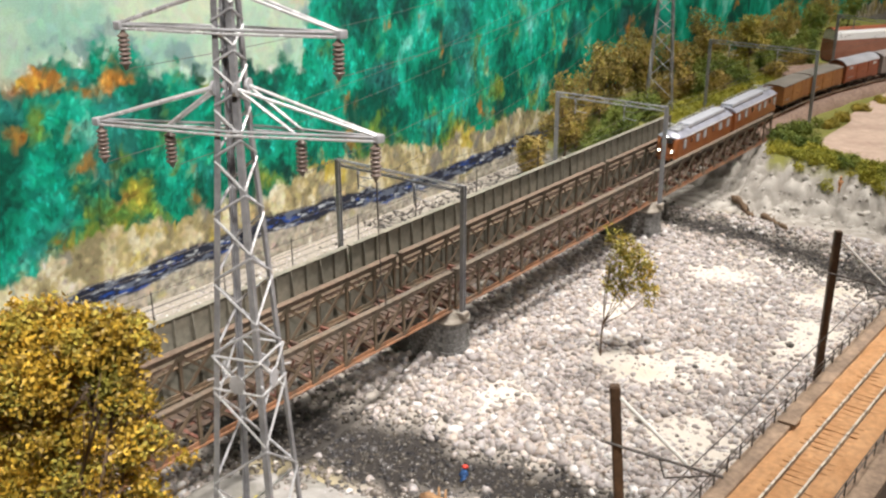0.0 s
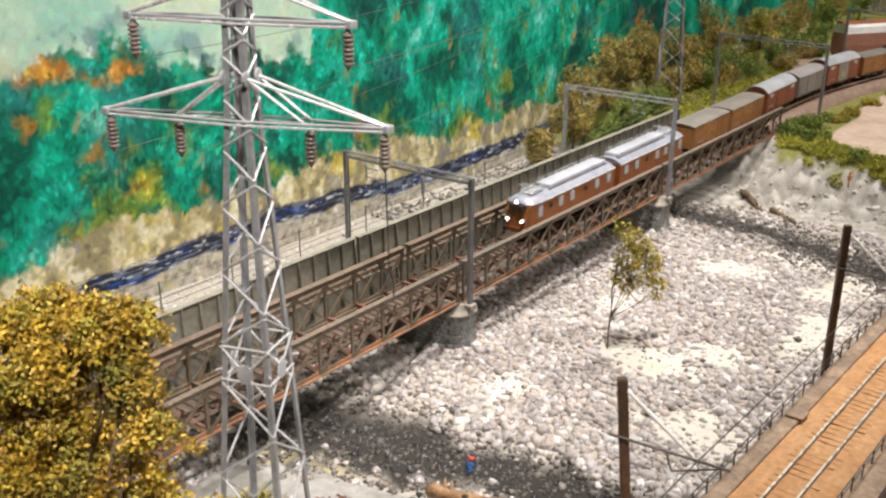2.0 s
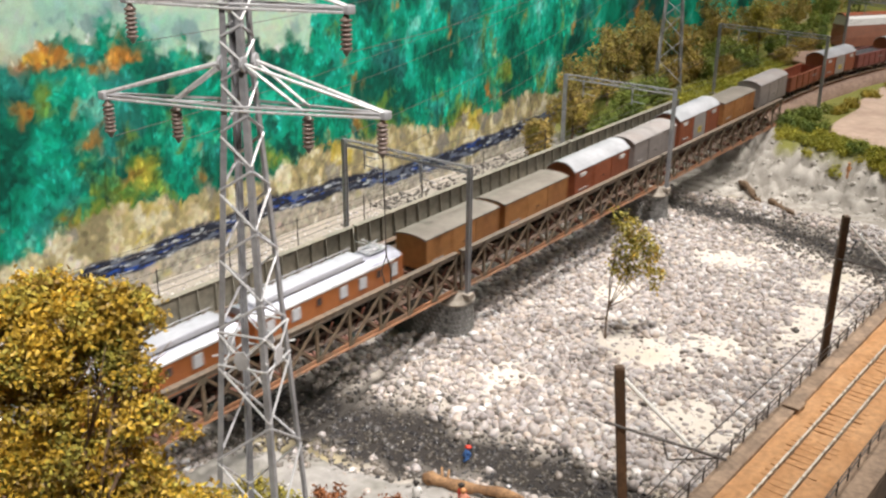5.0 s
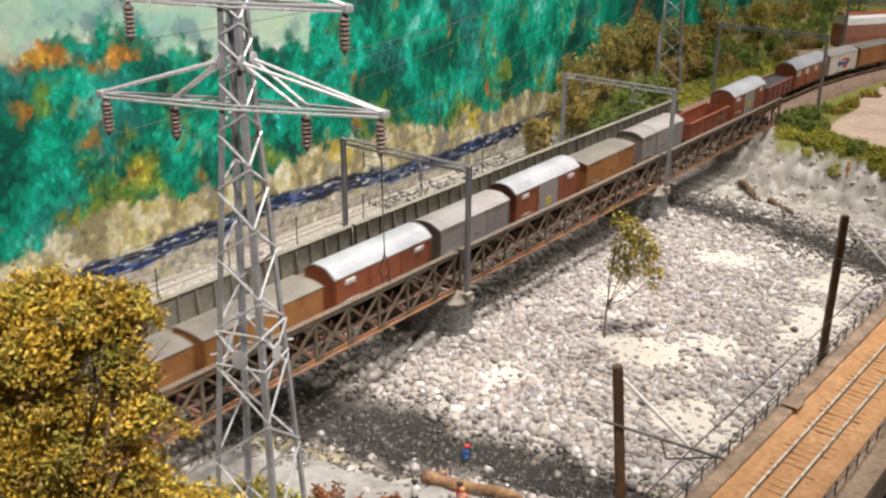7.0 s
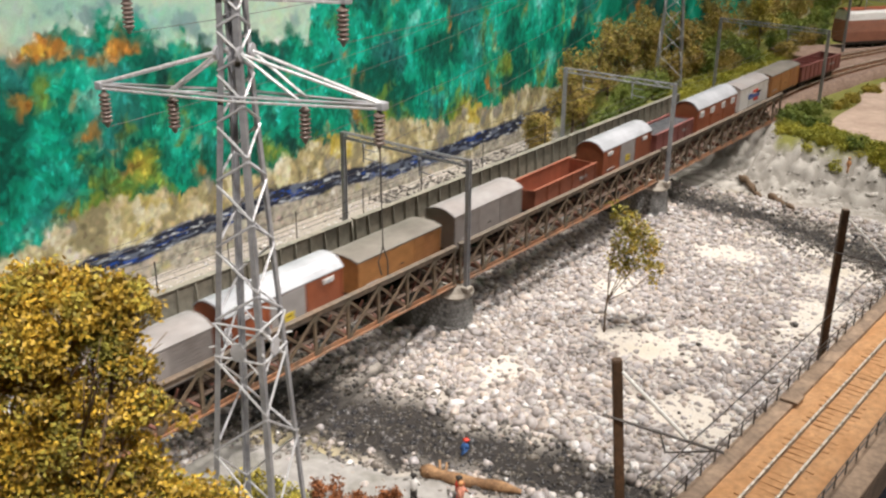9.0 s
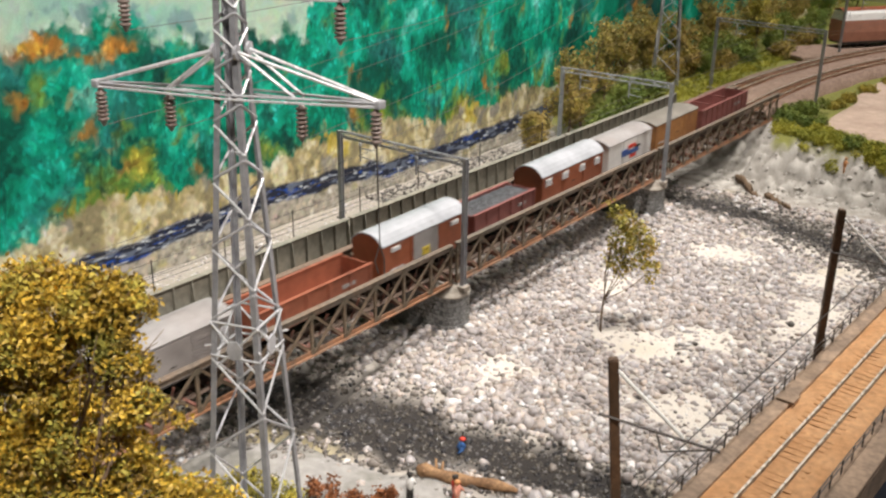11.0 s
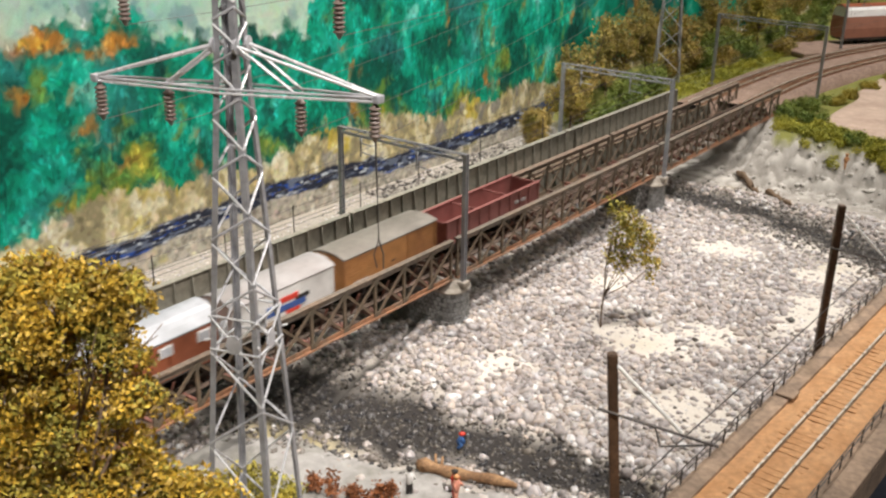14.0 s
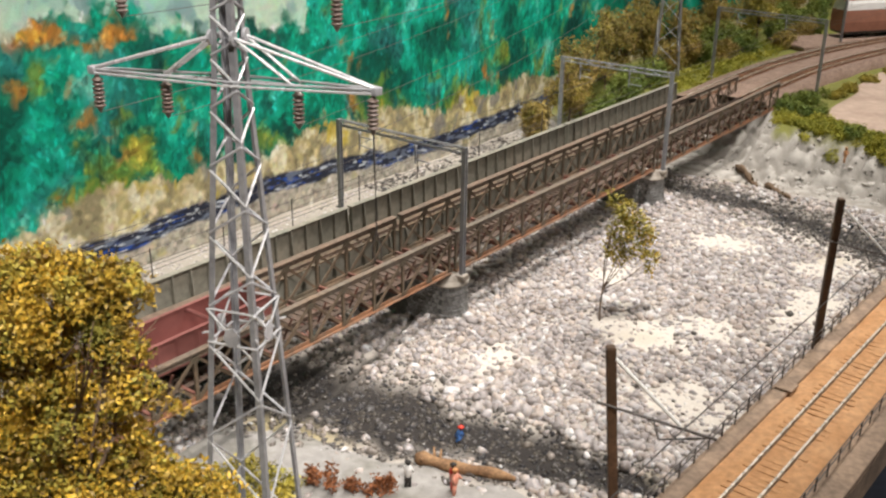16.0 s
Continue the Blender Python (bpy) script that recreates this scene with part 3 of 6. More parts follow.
tagged(new("ceiling", finish(B(-6, -6, 3, 6, 6, 3.1), "ceiling", "hall")), "plain hall ceiling", "ceiling", kind="structure")
tagged(new("layout_table", finish(B(-0.62, -0.29, -0.99, 2.42, 0.36, -0.075), "layout_table", "fascia")), "dark boarded table that carries the layout", "table", kind="structure")

# ---- painted backdrop ----
BX0, BX1, BZ0, BZ1, STEP = -0.30, 2.9, -0.07, 0.29, 0.0012


def cloudy(x, z, seed, octaves=3):
    """Smooth layered value noise over arrays, about -1 to 1."""
    total, amp = 0.0, 1.0
    for k in range(octaves):
        table = np.random.default_rng(seed * 31 + k).uniform(-1, 1, (64, 64))
        i, j = np.floor(x).astype(int), np.floor(z).astype(int)
        u, v = x - i, z - j
        u, v = u * u * (3 - 2 * u), v * v * (3 - 2 * v)
        a, b, c, d = table[j % 64, i % 64], table[j % 64, (i + 1) % 64], table[(j + 1) % 64, i % 64], table[(j + 1) % 64, (i + 1) % 64]
        total = total + amp * ((a * (1 - u) + b * u) * (1 - v) + (c * (1 - u) + d * u) * v)
        x, z, amp = x * 2.1 + 17.3, z * 2.1 + 5.7, amp * 0.55
    return total


def paint_backdrop():
    rng = np.random.default_rng(5)
    xs = np.concatenate([np.arange(BX0, -0.10, 0.004), np.arange(-0.10, 0.90, STEP), np.arange(0.90, BX1, 0.0035)])
    zs = np.arange(BZ0, BZ1, STEP)
    nx, nz = len(xs), len(zs)
    X, Z = np.meshgrid(xs, zs)

    def ramp(f, lo, hi):
        q = np.clip((f - lo) / (hi - lo), 0, 1)
        return (q * q * (3 - 2 * q))[..., None]

    def over(img, colour, a):
        return img + a * (np.array(colour) - img)

    def bell(x, z, w, h):
        return np.exp(-((X - x) / w) ** 2 - ((Z - z) / h) ** 2)

    def skyline(x):
        rise = np.clip((x - 0.315) / 0.03, 0, 1)
        return 0.200 - 0.034 * np.clip((x - 0.10) / 0.09, 0, 1) + 0.14 * rise + 0.008 * np.sin(x * 33) + 0.006 * np.sin(x * 87 + 1)

    def foot(x):
        return 0.034 - 0.016 * np.clip((x - 0.45) / 0.35, 0, 1) + 0.006 * np.sin(x * 17 + 1) + 0.005 * np.sin(x * 43) - 0.012 * np.clip((0.06 - x) / 0.08, 0, 1)

    def river(x):
        return -0.015 + 0.005 * np.sin((x - 0.15) * 9) - 0.010 * np.exp(-((x - 0.5) / 0.13) ** 2)

    # broad wet washes: bent fields, drawn out upright towards the far end
    tall = 1.0 - 0.25 * np.clip((X - 0.3) / 0.3, 0, 1)
    bx, bz = X + 0.010 * cloudy(X * 30, Z * 30, 1), Z + 0.012 * cloudy(X * 34, Z * 30, 2)
    mass = cloudy(bx * 22, bz * 22 * tall, 3, 3)
    fine = cloudy(bx * 95, bz * 70 * tall, 4, 3)
    tone = 1.1 * mass + 0.5 * fine - 0.16
    forest = np.zeros((nz, nx, 3)) + (0.0, 0.10, 0.065)
    forest = over(forest, (0.0, 0.22, 0.13), ramp(tone, -0.9, -0.35))
    forest = over(forest, (0.0, 0.32, 0.20), ramp(tone, -0.35, 0.15))
    forest = over(forest, (0.01, 0.43, 0.30), ramp(tone, 0.15, 0.65))
    forest = over(forest, (0.16, 0.62, 0.50), ramp(tone, 0.75, 1.45))
    # second hue: deep blue-green and moss glazes
    forest = over(forest, (0.02, 0.17, 0.16), 0.7 * ramp(cloudy(bx * 13, bz * 16, 8), 0.35, 0.9))
    moss = cloudy(bx * 20, bz * 18 * tall, 9) + 0.5 * fine + 0.9 * np.exp(-np.clip(Z - foot(X), 0, 1) / 0.022) + 1.1 * bell(0.095, 0.055, 0.03, 0.03) + 0.7 * bell(0.17, 0.16, 0.035, 0.02)
    forest = over(forest, (0.13, 0.25, 0.03), 0.85 * ramp(moss, 0.75, 1.3))
    forest = over(forest, (0.48, 0.40, 0.05), 0.8 * ramp(moss, 1.3, 1.8))
    # autumn crowns
    warm = cloudy(bx * 26, bz * 24 * tall, 12) + 0.5 * fine
    warm += 1.5 * bell(0.0, 0.187, 0.035, 0.012) + 1.3 * bell(0.075, 0.176, 0.055, 0.011) + 1.2 * bell(-0.025, 0.145, 0.018, 0.04) + 0.8 * bell(0.03, 0.105, 0.02, 0.012)
    warm += 0.7 * bell(0.375, 0.19, 0.018, 0.035) + 0.6 * bell(0.47, 0.16, 0.02, 0.03) + 0.6 * bell(0.75, 0.15, 0.03, 0.03) + 0.5 * bell(0.20, 0.205, 0.012, 0.03)
    forest = over(forest, (0.30, 0.17, 0.04), 0.85 * ramp(warm, 0.86, 1.25))
    forest = over(forest, (0.58, 0.24, 0.035), 0.9 * ramp(warm, 1.15, 1.7))
    forest = over(forest, (0.75, 0.42, 0.05), 0.8 * ramp(warm, 1.75, 2.3))
    # dark hollows between the trees
    forest = over(forest, (0.004, 0.060, 0.05), 0.85 * ramp(cloudy(bx * 34, bz * 22 * tall, 15) - 0.4 * mass, 0.6, 1.1))
    # pale misty sky
    sky = np.zeros((nz, nx, 3)) + (0.48, 0.68, 0.54)
    puff = cloudy(X * 18, Z * 26, 20)
    sky = over(sky, (0.62, 0.74, 0.58), ramp(puff, 0.0, 0.8))
    sky = over(sky, (0.64, 0.58, 0.42), 0.7 * ramp(cloudy(X * 20, Z * 22, 21), 0.45, 1.1))
    sky = over(sky, (0.30, 0.60, 0.50), 0.7 * ramp(-puff, 0.2, 0.9))
    # far blue-grey crowns on the skyline
    above = Z - skyline(X)
    far = cloudy(X * 60, Z * 60, 23, 2) - np.abs(above - 0.012) / 0.014
    sky = over(sky, (0.22, 0.36, 0.38), 0.85 * ramp(far, -0.5, 0.1))
    img = over(sky, forest, ramp(-above + 0.007 * fine + 0.010 * cloudy(X * 70, Z * 70, 24, 2), -0.003, 0.004))
    # rocks: upright slabs in cream, ochre and grey
    slab = cloudy(bx * 75, bz * 42, 30, 3)
    rock = np.zeros((nz, nx, 3)) + (0.30, 0.26, 0.15)
    rock = over(rock, (0.48, 0.40, 0.20), ramp(slab, -0.5, 0.0))
    rock = over(rock, (0.66, 0.60, 0.40), ramp(slab, 0.0, 0.5))
    rock = over(rock, (0.82, 0.78, 0.62), ramp(slab, 0.65, 1.1))
    rock = over(rock, (0.22, 0.21, 0.20), 0.8 * ramp(cloudy(bx * 55, bz * 30, 31), 0.55, 1.0))
    rock = over(rock, (0.55, 0.42, 0.04), 0.8 * ramp(cloudy(bx * 30, bz * 36, 32) + 10 * (Z - foot(X)), 0.35, 0.9))
    img = over(img, rock, ramp(foot(X) - Z + 0.006 * fine + 0.004 * slab, -0.002, 0.002))
    # gravel bank below the river
    gravel = np.zeros((nz, nx, 3)) + (0.42, 0.39, 0.33)
    g = cloudy(X * 160, Z * 190, 40, 3)
    gravel = over(gravel, (0.55, 0.50, 0.40), ramp(g, 0.1, 0.8))
    gravel = over(gravel, (0.24, 0.22, 0.18), ramp(-g, 0.2, 0.9))
    gravel = over(gravel, (0.46, 0.40, 0.16), 0.7 * ramp(cloudy(X * 30, Z * 40, 41), 0.4, 1.0))
    img = over(img, gravel, ramp(river(X) - Z, -0.001, 0.003))
    # the river
    flow = Z - river(X) + 0.003 * cloudy(X * 40, Z * 10, 50, 2)
    water = np.zeros((nz, nx, 3)) + (0.018, 0.022, 0.04)
    w = cloudy(X * 70 + Z * 60, Z * 330, 51, 3)
    water = over(water, (0.015, 0.07, 0.34), ramp(w + 0.5 * cloudy(X * 14, Z * 20, 52), 0.5, 1.0))
    water = over(water, (0.16, 0.19, 0.26), 0.8 * ramp(cloudy(X * 60, Z * 260, 53), 0.2, 0.7))
    water = over(water, (0.55, 0.60, 0.66), ramp(cloudy(X * 85 + Z * 90, Z * 330, 54), 0.6, 1.0))
    inside = np.clip((0.0115 - np.abs(flow)) / 0.003, 0, 1) * (X > -0.02) * np.clip((0.88 - X) / 0.03, 0, 1)
    img = over(img, water, inside[..., None])

    def dab(x, z, w, h, turn, shift, alpha):
        """A brush stroke that drags the colour found near its middle."""
        r = 1.2 * max(w, h)
        i0, i1 = np.searchsorted(xs, (x - r, x + r))
        j0, j1 = np.searchsorted(zs, (z - r, z + r))
        if i1 - i0 < 2 or j1 - j0 < 2:
            return
        c = img[(j0 + j1) // 2, (i0 + i1) // 2] * shift
        dx, dz = X[j0:j1, i0:i1] - x, Z[j0:j1, i0:i1] - z
        k, q = math.cos(turn), math.sin(turn)
        u, v = (dx * k + dz * q) / w, (-dx * q + dz * k) / h
        a = np.clip((1 - np.sqrt(u * u + v * v)) / 0.45, 0, 1) * alpha * (0.75 + 0.25 * np.sin(u * 7 + x * 900))
        img[j0:j1, i0:i1] += a[..., None] * (np.clip(c, 0, 0.85) - img[j0:j1, i0:i1])

    for _ in range(15000):
        x = rng.uniform(-0.1, 0.95)
        z = rng.uniform(-0.05, 0.25)
        lean = 0.5 if x > 0.35 else 1.0
        in_sky = z > skyline(x)
        size = rng.uniform(0.8, 1.5)
        light = 1.0 + rng.normal(0, 0.06 if in_sky else 0.34)
        long = rng.uniform(0.002, 0.005) if z < foot(x) else rng.uniform(0.003, 0.009)
        if abs(z - river(x)) < 0.012:
            continue
        dab(x, z, 0.0026 * size, long * size, rng.normal(0, lean), max(0.35, light) * (1 + rng.normal(0, 0.05, 3)), rng.uniform(0.4, 0.85))
    # sparse crisp touches: pale leaf lights and thin dark trunks
    for _ in range(2600):
        x = rng.uniform(-0.1, 0.95)
        z = rng.uniform(foot(x), min(0.24, skyline(x)))
        dab(x, z, rng.uniform(0.0014, 0.0026), rng.uniform(0.0020, 0.0060), rng.normal(0, 0.7), np.array((1.9, 1.75, 1.9)) if rng.random() < 0.55 else np.array((0.5, 0.5, 0.5)), 0.8)
    for _ in range(90):
        x = rng.uniform(-0.1, 0.95)
        dab(x, foot(x) + rng.uniform(0.01, 0.08), rng.uniform(0.0012, 0.0022), rng.uniform(0.012, 0.030), rng.normal(0, 0.1), np.array((0.5, 0.4, 0.45)), 0.7)
    vs = np.stack([X, np.full_like(X, 0.314), Z], -1).reshape(-1, 3)
    idx = np.arange(nx * nz).reshape(nz, nx)
    fs = np.stack([idx[:-1, :-1], idx[:-1, 1:], idx[1:, 1:], idx[1:, :-1]], -1).reshape(-1, 4)
    me = bpy.data.meshes.new("backdrop")
    me.vertices.add(len(vs)), me.vertices.foreach_set("co", vs.ravel())
    me.loops.add(fs.size), me.loops.foreach_set("vertex_index", fs.ravel().astype(np.int32))
    me.polygons.add(len(fs)), me.polygons.foreach_set("loop_start", np.arange(0, fs.size, 4, dtype=np.int32))
    me.update()
    col = me.color_attributes.new("pigment", "FLOAT_COLOR", "POINT")
    col.data.foreach_set("color", np.concatenate([np.clip(img, 0, 1).reshape(-1, 3), np.ones((nx * nz, 1))], 1).ravel())
    me.materials.append(paint)
    return me


backdrop = tagged(new("backdrop", paint_backdrop()), "hand-painted forest scenery with a blue river", "backdrop", kind="structure")
board = part("board", B(BX0, 0.3155, BZ0, BX1, 0.33, BZ1), "fascia", backdrop)


# ---- pebbles ----
def ball(n):
    bm = bmesh.new()
    bmesh.ops.create_icosphere(bm, subdivisions=n, radius=1.0)
    v = np.array([p.co[:] for p in bm.verts])
    f = np.array([[q.index for q in p.verts] for p in bm.faces])
    bm.free()
    return v, f


def scatter(name, spots, mat, label, category, parent=None, level=1):
    """spots: rows of x, y, z, size. One mesh of rounded, uneven stones."""
    rng = np.random.default_rng(len(spots))
    v0, f0 = ball(level)
    kinds = []
    for _ in range(16):
        k = v0 * (1 + 0.2 * np.sin(v0 @ rng.normal(0, 2.4, 3) + rng.uniform(0, 6)) + 0.1 * np.sin(v0 @ rng.normal(0, 5, 3)))[:, None]
        for _ in range(4):
            d = rng.normal(size=3)
            d /= np.linalg.norm(d)
            over = np.maximum(k @ d - rng.uniform(0.55, 0.8), 0)
            k = k - over[:, None] * d
        kinds.append(k)
    vs, fs = [], []
    for i, (x, y, z, s) in enumerate(spots):
        a = rng.uniform(0, 6.283)
        k = kinds[rng.integers(16)] * (s * np.array((1, rng.uniform(0.7, 1), rng.uniform(0.62, 0.92))))
        tilt = rng.uniform(-0.5, 0.5)
        c, q = math.cos(a), math.sin(a)
        k = k @ np.array([[1, 0, 0], [0, math.cos(tilt), -math.sin(tilt)], [0, math.sin(tilt), math.cos(tilt)]]).T @ np.array([[c, -q, 0], [q, c, 0], [0, 0, 1]]).T
        vs.append(k + (x, y, z)), fs.append(f0 + i * len(v0))
    vs, fs = np.concatenate(vs), np.concatenate(fs)
    me = bpy.data.meshes.new(name)
    me.vertices.add(len(vs)), me.vertices.foreach_set("co", vs.ravel())
    me.loops.add(fs.size), me.loops.foreach_set("vertex_index", fs.ravel().astype(np.int32))
    me.polygons.add(len(fs)), me.polygons.foreach_set("loop_start", np.arange(0, fs.size, 3, dtype=np.int32))
    me.polygons.foreach_set("use_smooth", [True] * len(fs))
    me.update()
    me.materials.append(M[mat])
    return tagged(new(name, me), label, category, kind="stuff")


rng = np.random.default_rng(11)
dry, wet, near, damp = [], [], [], []
for _ in range(64000):
    x, y = rng.uniform(-0.16, 0.86), rng.uniform(-0.28, 0.31)
    if 0.03 < y < 0.13 and rng.random() < 0.45 or y > 0.13 and rng.random() < 0.35 or y < -0.278 + 0.02 * rng.random():
        continue
    w0 = stream(x, y)
    if abs(seam(x, y)) < 0.0035:
        continue
    w = w0 + 0.26 * rng.normal()
    s = float(np.clip(rng.lognormal(math.log(0.0029), 0.33), 0.0013, 0.0062))
    if w > 0:
        s *= 0.52 if rng.random() < 0.85 else 0.85
        wet.append((x, y, bed_height(x, y) - 0.1 * s, s))
        continue
    if w + 0.22 * rng.normal() > -0.30:
        damp.append((x, y, bed_height(x, y) + 0.2 * s, s * (0.7 if x < 0.7 else 0.5)))
        continue
    if x > 0.71:
        continue
    q = sandy(x, y)
    if q > 0.10 + 0.75 * rng.random():
        if rng.random() < 0.7:
            continue
        s *= 0.7
    if x < -0.02 - 0.22 * (y + 0.06) and y < 0.02 and rng.random() < 0.9:
        continue
    if y > 0.13:
        if rng.random() < 0.45:
            continue
        s, q = s * 0.6, max(q, 0.75)
    (near if y < -0.02 and x < 0.42 and s > 0.0026 else dry).append((x, y, bed_height(x, y) + (0.12 - 0.5 * max(0.0, min(1.0, q))) * s, s))
scatter("pebbles", near, "pebble", "pale rounded river pebbles strewn over the bed", "pebbles", level=2)
scatter("far_pebbles", dry, "pebble", "pale small gravel towards the bridge and backdrop", "pebbles")
rocks = []
for _ in range(170):
    x, y = 0.785 + rng.normal(0, 0.035) - (0.03 if rng.random() < 0.3 else 0), rng.uniform(-0.27, 0.02)
    if 0.70 < x < 0.86 and stream(x, y) < -0.2:
        s = float(np.clip(rng.lognormal(math.log(0.0028), 0.5), 0.0015, 0.009))
        rocks.append((x, y, bed_height(x, y) - 0.15 * s, s))
scatter("bank_rocks", rocks, "rock", "weathered grey-brown rocks on the river bank", "rocks")
scatter("damp_pebbles", damp, "damp", "damp grey-brown pebbles along the stream edges", "pebbles")
scatter("wet_pebbles", wet, "wet", "dark wet pebbles in the stream channel", "pebbles")


# ---- truss bridge ----
PANEL, HEIGHT, NP = 0.035, 0.037, 11
SPANS = (-0.2085, 0.1765, 0.5615)


def truss(parent, y, faces, chord, foot_chord="rust"):
    """One lattice girder of a span, along local x, with X-braced panels."""
    L = PANEL * NP - 0.006
    rows = [("bottom_chord", [(0, y - 0.0022, 0, L, y + 0.0022, 0.0012), (0, y - 0.0006, 0.0012, L, y + 0.0006, 0.0042)], foot_chord),
            ("top_chord", [(0, y - 0.0024, HEIGHT - 0.0012, L, y + 0.0024, HEIGHT), (0, y - 0.0008, HEIGHT - 0.005, L, y + 0.0008, HEIGHT - 0.0012)], chord)]
    for nm, bs, mat in rows:
        bm = bmesh.new()
        for b in bs:
            box(bm, *b)
        part(nm, bm, mat, parent)
    bm = box(bmesh.new(), -0.0012, -0.0009, 0.0012, 0.0012, 0.0009, HEIGHT - 0.002)
    box(bm, -0.0022, -0.0014, HEIGHT - 0.008, 0.0022, -0.0008, HEIGHT - 0.003)
    box(bm, -0.0022, -0.0014, 0.0015, 0.0022, -0.0008, 0.006)
    post = finish(bm, "post", "steel")
    q = PANEL
    da = finish(beam(bmesh.new(), (0.001, 0, 0.003), (q - 0.001, 0, HEIGHT - 0.004), 0.0007, 0.0027), "diagonal", "steel")
    db = finish(beam(bmesh.new(), (0.001, 0, HEIGHT - 0.004), (q - 0.001, 0, 0.003), 0.0007, 0.0021), "diagonal", "steel")
    for k in range(NP + 1):
        x = min(max(k * PANEL, 0.0015), L - 0.0015)
        share("post", post, parent, pose(x, y, 0))
    for k in range(NP):
        d = -0.006 if k == NP - 1 else 0
        share("diagonal", da, parent, pose(k * PANEL + d, y - 0.0013 * faces, 0))
        share("diagonal", db, parent, pose(k * PANEL + d, y + 0.0009 * faces, 0))


def track_bits(parent, x0, x1, y, z, sleepers=True):
    """Sleepers and two rails along local x."""
    tie = finish(B(-0.0016, -0.0145, -0.002, 0.0016, 0.0145, 0), "sleeper", "decktie")
    n = int((x1 - x0) / 0.0075)
    if sleepers:
        for k in range(n):
            share("sleeper", tie, parent, pose(x0 + (k + 0.5) * (x1 - x0) / n, y + 0.0005 * ((k * 7) % 3 - 1), z - 0.0024))
    for s in (-1, 1):
        c = y + s * 0.0088
        bm = box(bmesh.new(), x0, c - 0.0011, z - 0.0024, x1, c + 0.0011, z - 0.0018)
        box(bm, x0, c - 0.0003, z - 0.0018, x1, c + 0.0003, z - 0.0008)
        r = part("rail", bm, "darkrail", parent)
        part("rail_head", box(bmesh.new(), x0, c - 0.0006, z - 0.0008, x1, c + 0.0006, z), "darkrail", r)


for i, x0 in enumerate(SPANS):
    bridge = thing("truss_bridge", pose(x0, 0, 0), "rusty olive-brown steel lattice bridge span on stone piers", "bridge", "lattice bridge spans")
    truss(bridge, 0.0, 1, "chord")
    truss(bridge, 0.062, 1, "chord", "steel")
    part("chord_cover", B(0, 0.0590, HEIGHT, PANEL * NP - 0.006, 0.0652, HEIGHT + 0.0008), "rustchord", bridge, "rust-stained cover plate")
    L = PANEL * NP - 0.006
    for k in range(NP + 1):
        x = min(max(k * PANEL, 0.002), L - 0.002)
        part("cross_beam", B(x - 0.0012, 0.0025, 0.0015, x + 0.0012, 0.0595, 0.0055), "redbeam", bridge)
    for y in (0.020, 0.042):
        part("stringer", B(0, y - 0.001, 0.0056, L, y + 0.001, 0.0072 + GRADE * x0), "redbeam", bridge)
    for k in range(NP):
        bm = beam(bmesh.new(), (k * PANEL + 0.003, 0.003, 0.003), (min((k + 1) * PANEL, L) - 0.003, 0.059, 0.003), 0.0015, 0.0008)
        part("wind_brace", bm, "redbeam", bridge)
    for k in range(NP):
        bm = beam(bmesh.new(), (k * PANEL + 0.0176, 0.0008, HEIGHT - 0.010), (k * PANEL + 0.0176, 0.010, 0.008), 0.0012, 0.0012)
        part("knee_brace", bm, "redbeam", bridge)
    part("deck_plate", B(0, 0.012, 0.0046 + 0.5 * GRADE * max(0, x0), L, 0.050, 0.0054 + 0.5 * GRADE * max(0, x0)), "decktie", bridge, "dark weathered deck")
    track_bits(bridge, 0.0, L, 0.031, rail_z(x0 + L / 2))

# ---- plate girder bridge behind ----
for i, x0 in enumerate(SPANS):
    L = (PANEL * NP - 0.004) if i < 2 else 0.302
    bridge = thing("plate_bridge", pose(x0, 0, 0), "grey-green plate girder bridge span with dark stiffeners", "bridge", "plate bridge spans")
    for y, top in ((0.0715, 0.0180), (0.123, 0.0305)):
        girder = part("girder", B(0, y - 0.0007, -0.004, L, y + 0.0007, top), "plate", bridge)
        w = 0.0012 if y < 0.1 else 0.0030
        part("flange", B(0, y - w, top, L, y + w, top + 0.0010), "steel" if y < 0.1 else "plate", girder)
        n = int(L / 0.0175)
        thin = finish(B(-0.0005, -0.0032, -0.0035, 0.0005, -0.0007, top - 0.0002), "stiffener", "plate")
        bm = bmesh.new()
        vs = [bm.verts.new(p) for p in ((-0.0006, -0.0007, -0.003), (-0.0006, -0.0062, -0.003), (-0.0006, -0.0026, top - 0.0005), (-0.0006, -0.0007, top - 0.0005))]
        ws = [bm.verts.new(v.co + Vector((0.0012, 0, 0))) for v in vs]
        bm.faces.new(vs), bm.faces.new(ws[::-1])
        for k in range(4):
            bm.faces.new((vs[k], ws[k], ws[(k + 1) % 4], vs[(k + 1) % 4]))
        gusset = finish(bm, "gusset", "plate")
        for k in range(n + 1):
            m = pose(min(max(k * L / n, 0.001), L - 0.001), y, 0)
            if k % 2:
                share("gusset", gusset, girder, m)
            else:
                share("stiffener", thin, girder, m)
    part("deck", B(0, 0.0785, -0.002, L, 0.119, 0.001), "steel", bridge)
    track_bits(bridge, 0.0, L, 0.095, 0.0045)


